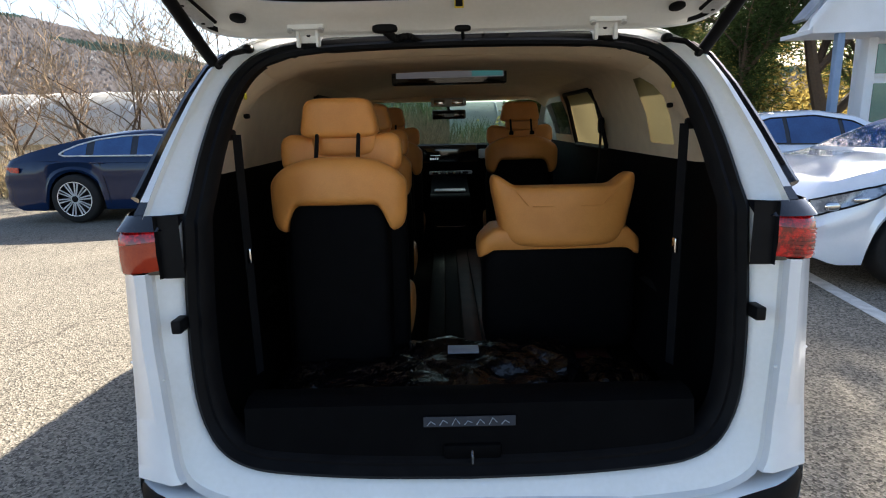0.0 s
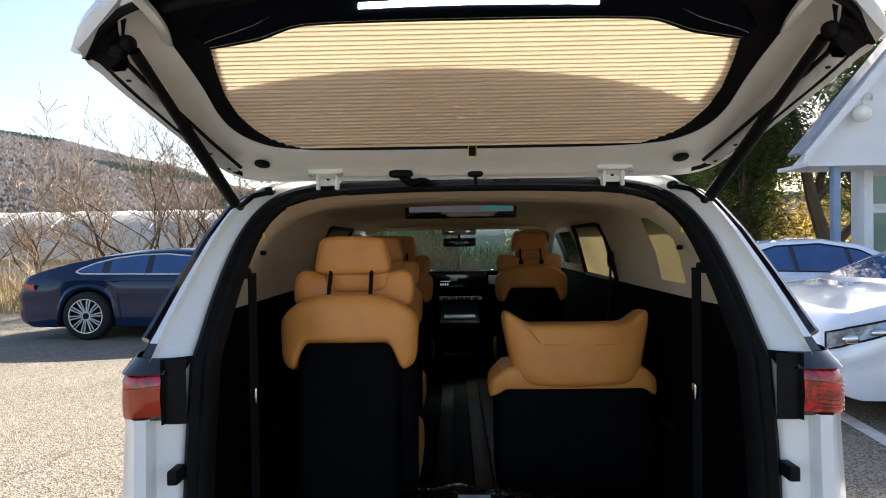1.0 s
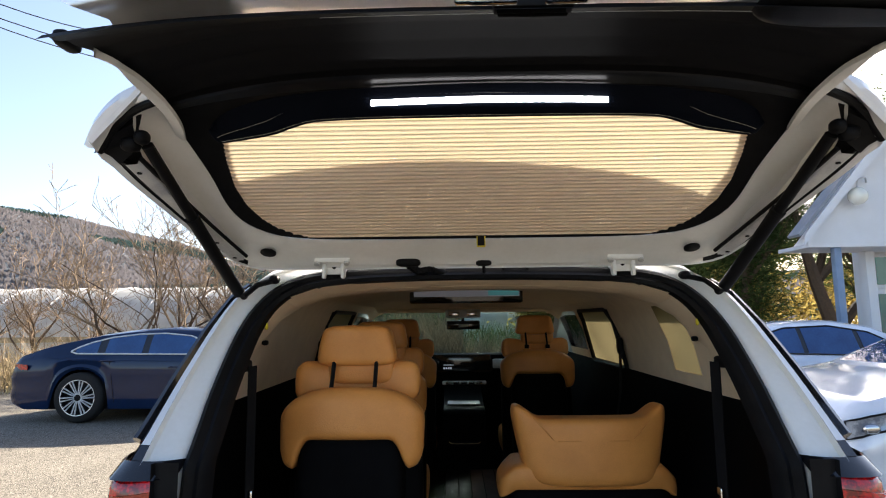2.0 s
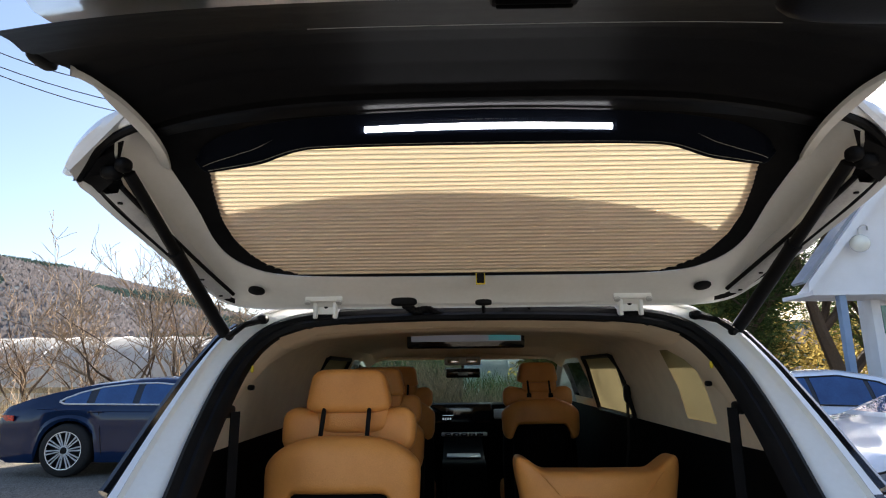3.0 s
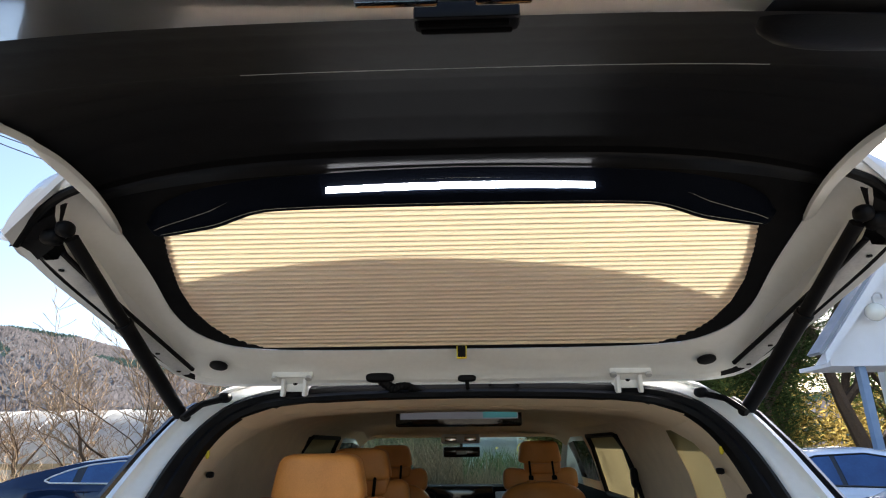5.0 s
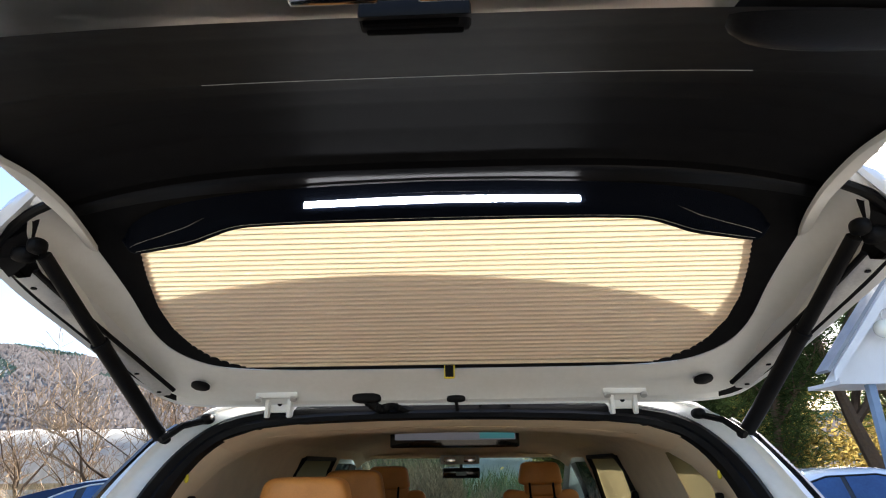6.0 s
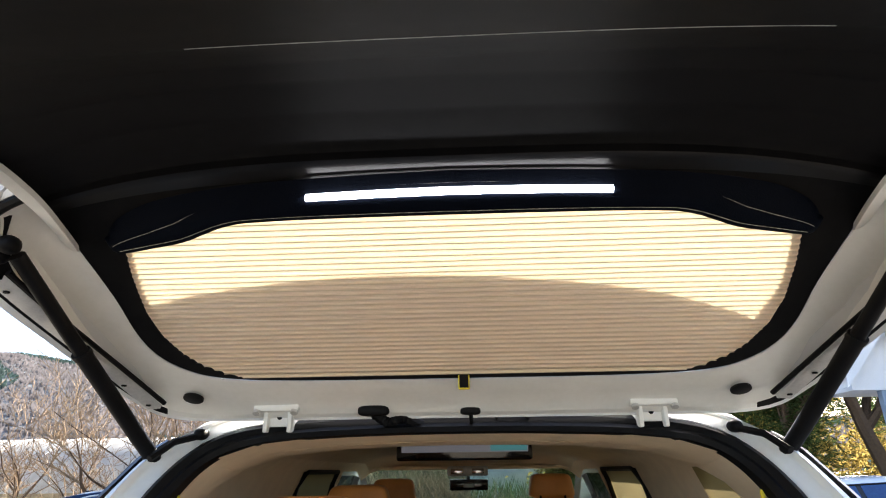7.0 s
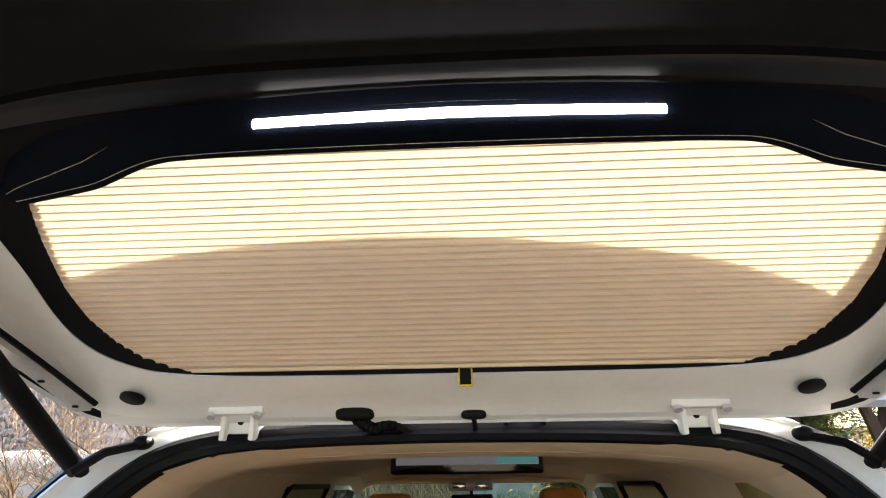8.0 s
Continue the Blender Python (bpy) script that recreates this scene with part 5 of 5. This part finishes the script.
for zz0, zz1 in ((0.5, 1.88), (1.93, 2.52)):
    win = part("window", box(1.22, 2.8, 0.86, 0.895, zz0, zz1, 0.004), STUCCO, house, "white window frame")
    part("pane", box(1.27, 1.95, 0.845, 0.862, zz0 + 0.06, zz1 - 0.05), TEAL, win, "teal reflecting pane")
    part("pane", box(2.02, 2.74, 0.845, 0.862, zz0 + 0.06, zz1 - 0.05), TEAL, win)
globe = thing("porch_lamp", "opal globe lamp on a curved arm under the gable", "lamp", (6.337, 9.30, 3.345))
part("globe", cushion((0, -0.20, 0.0), (0.28, 0.28, 0.28), 1.0, 28, 18), OPAL, globe, "opal glass globe")
part("arm", tube(smooth_line([(0.32, 0.03, 0.26), (0.15, -0.18, 0.30), (0.02, -0.20, 0.26), (0.0, -0.20, 0.13)], 6), 0.014, 8), STEEL, globe, "curved grey arm")

# ---- greenhouse, wires, markings ----
green = thing("greenhouse", "long white plastic film tunnel greenhouse", "greenhouse", (-22, 25, 0))
arc = [(3.2 * math.cos(a) * -1, 0.9 + 2.05 * math.sin(a)) for a in [math.pi * k / 22 for k in range(23)]]
arc = [(-3.2, 0)] + arc + [(3.2, 0)]
part("film", grid([[(x, y, z + 0.015 * math.sin(x * 2.4) * math.sin(y)) for y, z in arc] for x in np.linspace(-45, 26, 90)]), FILMSHEET, green, "white translucent film cover")
for k in range(36):
    part("rib", tube([(-44 + 2 * k, y * 1.004, z * 1.004) for y, z in arc], 0.022, 5), STEEL, green)
part("side_board", box(-45, 26, -3.28, -3.24, 0.75, 0.95), STRAW, green, "yellowish side rail")
WIRES = [((-10.93, 12.393, 9.0), (-9.729, 13.765, 9.0)), ((-11.131, 12.698, 8.8), (-9.598, 14.474, 8.8)), ((-11.136, 12.751, 8.6), (-9.733, 14.614, 8.6))]
for p0, p1 in WIRES:
    d = [(p1[k] - p0[k]) for k in range(3)]
    tagged(part("overhead_wire", tube([(p0[0] + d[0] * u, p0[1] + d[1] * u, p0[2] + d[2] * u - 0.6 * u * (1 - u) * 0.3) for u in [-0.8 + 0.25 * j for j in range(13)]], 0.014, 5), CABLE), "black overhead wire against the sky", "wire", "overhead wires")
line = tagged(part("parking_line", moved(box(-1.6, 1.6, -0.06, 0.06, 0.001, 0.005), pose(2.93, 3.95, 0, 0, 0, 82)), PAINTLINE), "worn white parking line on asphalt", "road marking", kind="structure")


# ---- plants ----
def branches(rnd, base, height, spread_, levels, twist=0.5, first=None, bole=0.62, reach=(0.42, 0.68), fork=(3, 5), stem=0.0135):
    """Tapered limbs of a bare tree: a list of (points, radii)."""
    out = []

    def grow(p, d, length, r, lev):
        pts, rad = [p], [r]
        steps = 5 if lev < 2 else 4
        for i in range(steps):
            d = (d + Vector((rnd.uniform(-1, 1), rnd.uniform(-1, 1), rnd.uniform(-0.5, 0.9))) * 0.22 * twist).normalized()
            p = p + d * length / steps
            pts.append(p)
            rad.append(r * (1 - 0.75 * (i + 1) / steps))
        out.append((pts, rad, lev))
        if lev < levels:
            for k in range(rnd.randint(*fork) if lev else rnd.randint(6, 8)):
                i = rnd.randint(1 if lev else 1, steps)
                side = Vector((rnd.uniform(-1, 1), rnd.uniform(-1, 1), rnd.uniform(-0.1, 0.8))).normalized()
                grow(pts[i], (d * 0.55 + side * spread_).normalized(), length * rnd.uniform(*(reach if lev == 0 else (0.42, 0.68))), rad[i] * 0.75 + 0.001, lev + 1)
    grow(Vector(base), first or Vector((rnd.uniform(-0.15, 0.15), rnd.uniform(-0.15, 0.15), 1)), height * bole, height * stem, 0)
    return out


def bare_tree(at, height, seed, levels=4, label="bare leafless tree with grey twigs", spread_=0.9):
    rnd = random.Random(seed)
    tree = thing("bare_tree", label, "tree", at, 0, "bare trees")
    limbs = branches(rnd, (0, 0, 0), height, spread_, levels, 1.5, bole=0.32, reach=(1.1, 1.8), fork=(3, 5), stem=0.019)
    part("trunk", join(*[tube(p, [max(q * 0.95, 0.012) for q in r], 6, False) for p, r, l in limbs if l < 2]), BARK, tree)
    tw = part("twig_crown", join(*[tube(p, [max(q, 0.0062) for q in r], 3, False) for p, r, l in limbs if l >= 2]), TWIG, tree)
    tagged(tw, kind="stuff")
    return tree


for k, (x, y, h, n) in enumerate(((-7.9, 13.6, 4.8, 4), (-6.4, 13.2, 5.0, 4), (-4.8, 12.9, 5.4, 4), (-3.9, 13.8, 5.0, 4), (-10.8, 17.0, 3.6, 4), (-13.6, 18.5, 4.2, 4), (-6.0, 15.8, 4.6, 4), (-16.5, 19.0, 3.8, 4))):
    bare_tree((x, y, 0), h, 20 + k, n)


def stalks(seed, count, where, height, width, lean=0.5):
    """Thin upright blades, three-sided, joined."""
    rnd = random.Random(seed)
    verts, faces = [], []
    for _ in range(count):
        x, y = where(rnd)
        h = height * rnd.uniform(0.4, 1.1)
        dx, dy = rnd.gauss(0, lean) * h, rnd.gauss(0, lean) * h
        w = width * rnd.uniform(0.6, 1.3)
        a = rnd.uniform(0, 3.14)
        c, s = math.cos(a) * w, math.sin(a) * w
        k = len(verts)
        verts += [(x - c, y - s, 0), (x + c, y + s, 0), (x + dx * 0.4 + c * 0.7, y + dy * 0.4 + s * 0.7, h * 0.55), (x + dx * 0.4 - c * 0.7, y + dy * 0.4 - s * 0.7, h * 0.55), (x + dx, y + dy, h)]
        faces += [(k, k + 1, k + 2, k + 3), (k + 3, k + 2, k + 4)]
    return verts, faces


tagged(part("dry_brush", stalks(3, 9000, lambda r: (r.uniform(-26, -3.2) , 12.2 + abs(r.gauss(0, 1.8))), 1.05, 0.009, 0.50), STRAW), "tangle of dry straw-coloured weeds", "brush", kind="stuff")
tagged(part("twig_brush", stalks(5, 900, lambda r: (r.uniform(-22, -3.0), 12.4 + abs(r.gauss(0, 1.6))), 1.75, 0.009, 0.5), TWIG), "bare twiggy scrub behind the parked car", "scrub", kind="stuff")
tagged(part("field_scrub", stalks(8, 9000, lambda r: (r.uniform(-3.2, 4.5), 10.5 + abs(r.gauss(0, 1.6))), 1.5, 0.009, 0.45), TWIG), "bare scrub ahead of the van", "scrub", kind="stuff")
tagged(part("green_scrub", stalks(9, 5000, lambda r: (r.uniform(-4, 6), 13.5 + abs(r.gauss(0, 1.5))), 1.7, 0.03, 0.3), GREENERY), "green undergrowth ahead of the van", "undergrowth", kind="stuff")


def leaf_cloud(rnd, centres, per, radius, size, thin=0.3):
    verts, faces = [], []
    for c in centres:
        for _ in range(per):
            d = Vector((rnd.gauss(0, 1), rnd.gauss(0, 1), rnd.gauss(0, 0.7))) * radius * 0.5
            p = c + d
            u = Vector((rnd.uniform(-1, 1), rnd.uniform(-1, 1), rnd.uniform(-0.6, 0.6))).normalized()
            v = u.cross(Vector((rnd.uniform(-1, 1), rnd.uniform(-1, 1), rnd.uniform(-1, 1)))).normalized()
            q = size * rnd.uniform(0.6, 1.4)
            k = len(verts)
            verts += [p - u * q - v * q * thin, p - u * q * 0.2 + v * q * thin, p + u * q, p - v * q * thin * 0.5]
            faces += [(k, k + 1, k + 2, k + 3)]
    return verts, faces


def leafy_tree(name, at, height, seed, mat, label, per=40, size=0.10, thin=0.12, lean=None, radius=0.45, category="tree"):
    rnd = random.Random(seed)
    tree = thing(name, label, category, at)
    limbs = branches(rnd, (0, 0, 0), height, 0.95, 3, 0.7, lean)
    part("trunk", join(*[tube(p, [max(q * 1.5, 0.012) for q in r], 7, False) for p, r, l in limbs if l < 3]), BARK, tree)
    centres = [p[i] for p, r, l in limbs if l >= 2 for i in (len(p) // 2, len(p) - 1) if p[i].z > height * 0.16]
    crown = part("crown", leaf_cloud(rnd, centres, per, radius, size, thin), mat, tree)
    tagged(crown, kind="stuff")
    return tree


for k, (x, y, h) in enumerate(((8.1, 12.3, 9.0), (5.6, 16.0, 7.0), (10.5, 14.0, 9.5), (6.3, 13.6, 6.0), (12.5, 17, 9.0), (4.6, 14.8, 4.6))):
    leafy_tree("pine_tree", (x, y, 0), h, 60 + k, PINE, "dark green pine with spreading limbs", per=80, size=0.11, thin=0.10, radius=0.60)
for k, (x, y, h) in enumerate(((5.6, 20, 4.2), (8.0, 21, 4.5), (11, 22, 5), (3.8, 21, 3.2))):
    leafy_tree("autumn_tree", (x, y, 0), h, 80 + k, GOLDLEAF, "yellow-brown sunlit autumn foliage", per=60, size=0.11, thin=0.4, radius=0.7)

rnd = random.Random(33)
thicket = [Vector((rnd.uniform(2.5, 16), rnd.uniform(18.5, 23), abs(rnd.gauss(0, 1.6)) + 0.3)) for _ in range(150)]
tagged(part("autumn_thicket", leaf_cloud(rnd, thicket, 110, 0.9, 0.12, 0.4), GOLDLEAF), "yellow-brown sunlit autumn thicket", "thicket", kind="stuff")

# ---- hills ----
def ridge(x):
    return float(np.interp(x, [-900, -420, -330, -250, -190, -140, -60, 60, 200, 500, 900], [60, 79, 85, 75, 58, 40, 26, 24, 30, 40, 40]))


rows = []
for j in range(26):
    t = j / 25
    rows.append([(x, 190 + 260 * t, -1 + ridge(x * (1 - 0.1 * t)) * math.sin(math.pi / 2 * min(1, t * 1.15)) ** 0.8 + 5 * noise.noise(Vector((x * 0.02, t * 4, 1)))) for x in np.linspace(-900, 900, 160)])
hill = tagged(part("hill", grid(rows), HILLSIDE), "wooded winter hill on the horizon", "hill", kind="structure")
def hill_height(x, t):
    return -1.5 + ridge(x * (1 - 0.1 * t)) * math.sin(math.pi / 2 * min(1, t * 1.15)) ** 0.8 + 5 * noise.noise(Vector((x * 0.02, t * 4, 1)))


def far_woods(seed, count, low, high, keep):
    """Small ragged crowns scattered over the hill where keep(x, t) allows."""
    rnd = random.Random(seed)
    verts, faces = [], []
    for _ in range(count):
        x, t = rnd.uniform(-480, 260), rnd.uniform(0.0, 0.95)
        if not keep(x, t):
            continue
        y, z = 190 + 260 * t, hill_height(x, t)
        h, w = rnd.uniform(low, high), rnd.uniform(0.3, 0.9)
        k = len(verts)
        q = rnd.uniform(-0.6, 0.6)
        verts += [(x - w * 0.3, y, z), (x + w * 0.3, y, z), (x + w + q * 0.5, y, z + h * 0.6), (x + q, y, z + h), (x - w + q * 0.5, y, z + h * 0.55)]
        faces.append((k, k + 1, k + 2, k + 3, k + 4))
    return verts, faces


def evergreen_patch(x, t):
    return noise.noise(Vector((x * 0.018, t * 3.5, 7))) > 0.08


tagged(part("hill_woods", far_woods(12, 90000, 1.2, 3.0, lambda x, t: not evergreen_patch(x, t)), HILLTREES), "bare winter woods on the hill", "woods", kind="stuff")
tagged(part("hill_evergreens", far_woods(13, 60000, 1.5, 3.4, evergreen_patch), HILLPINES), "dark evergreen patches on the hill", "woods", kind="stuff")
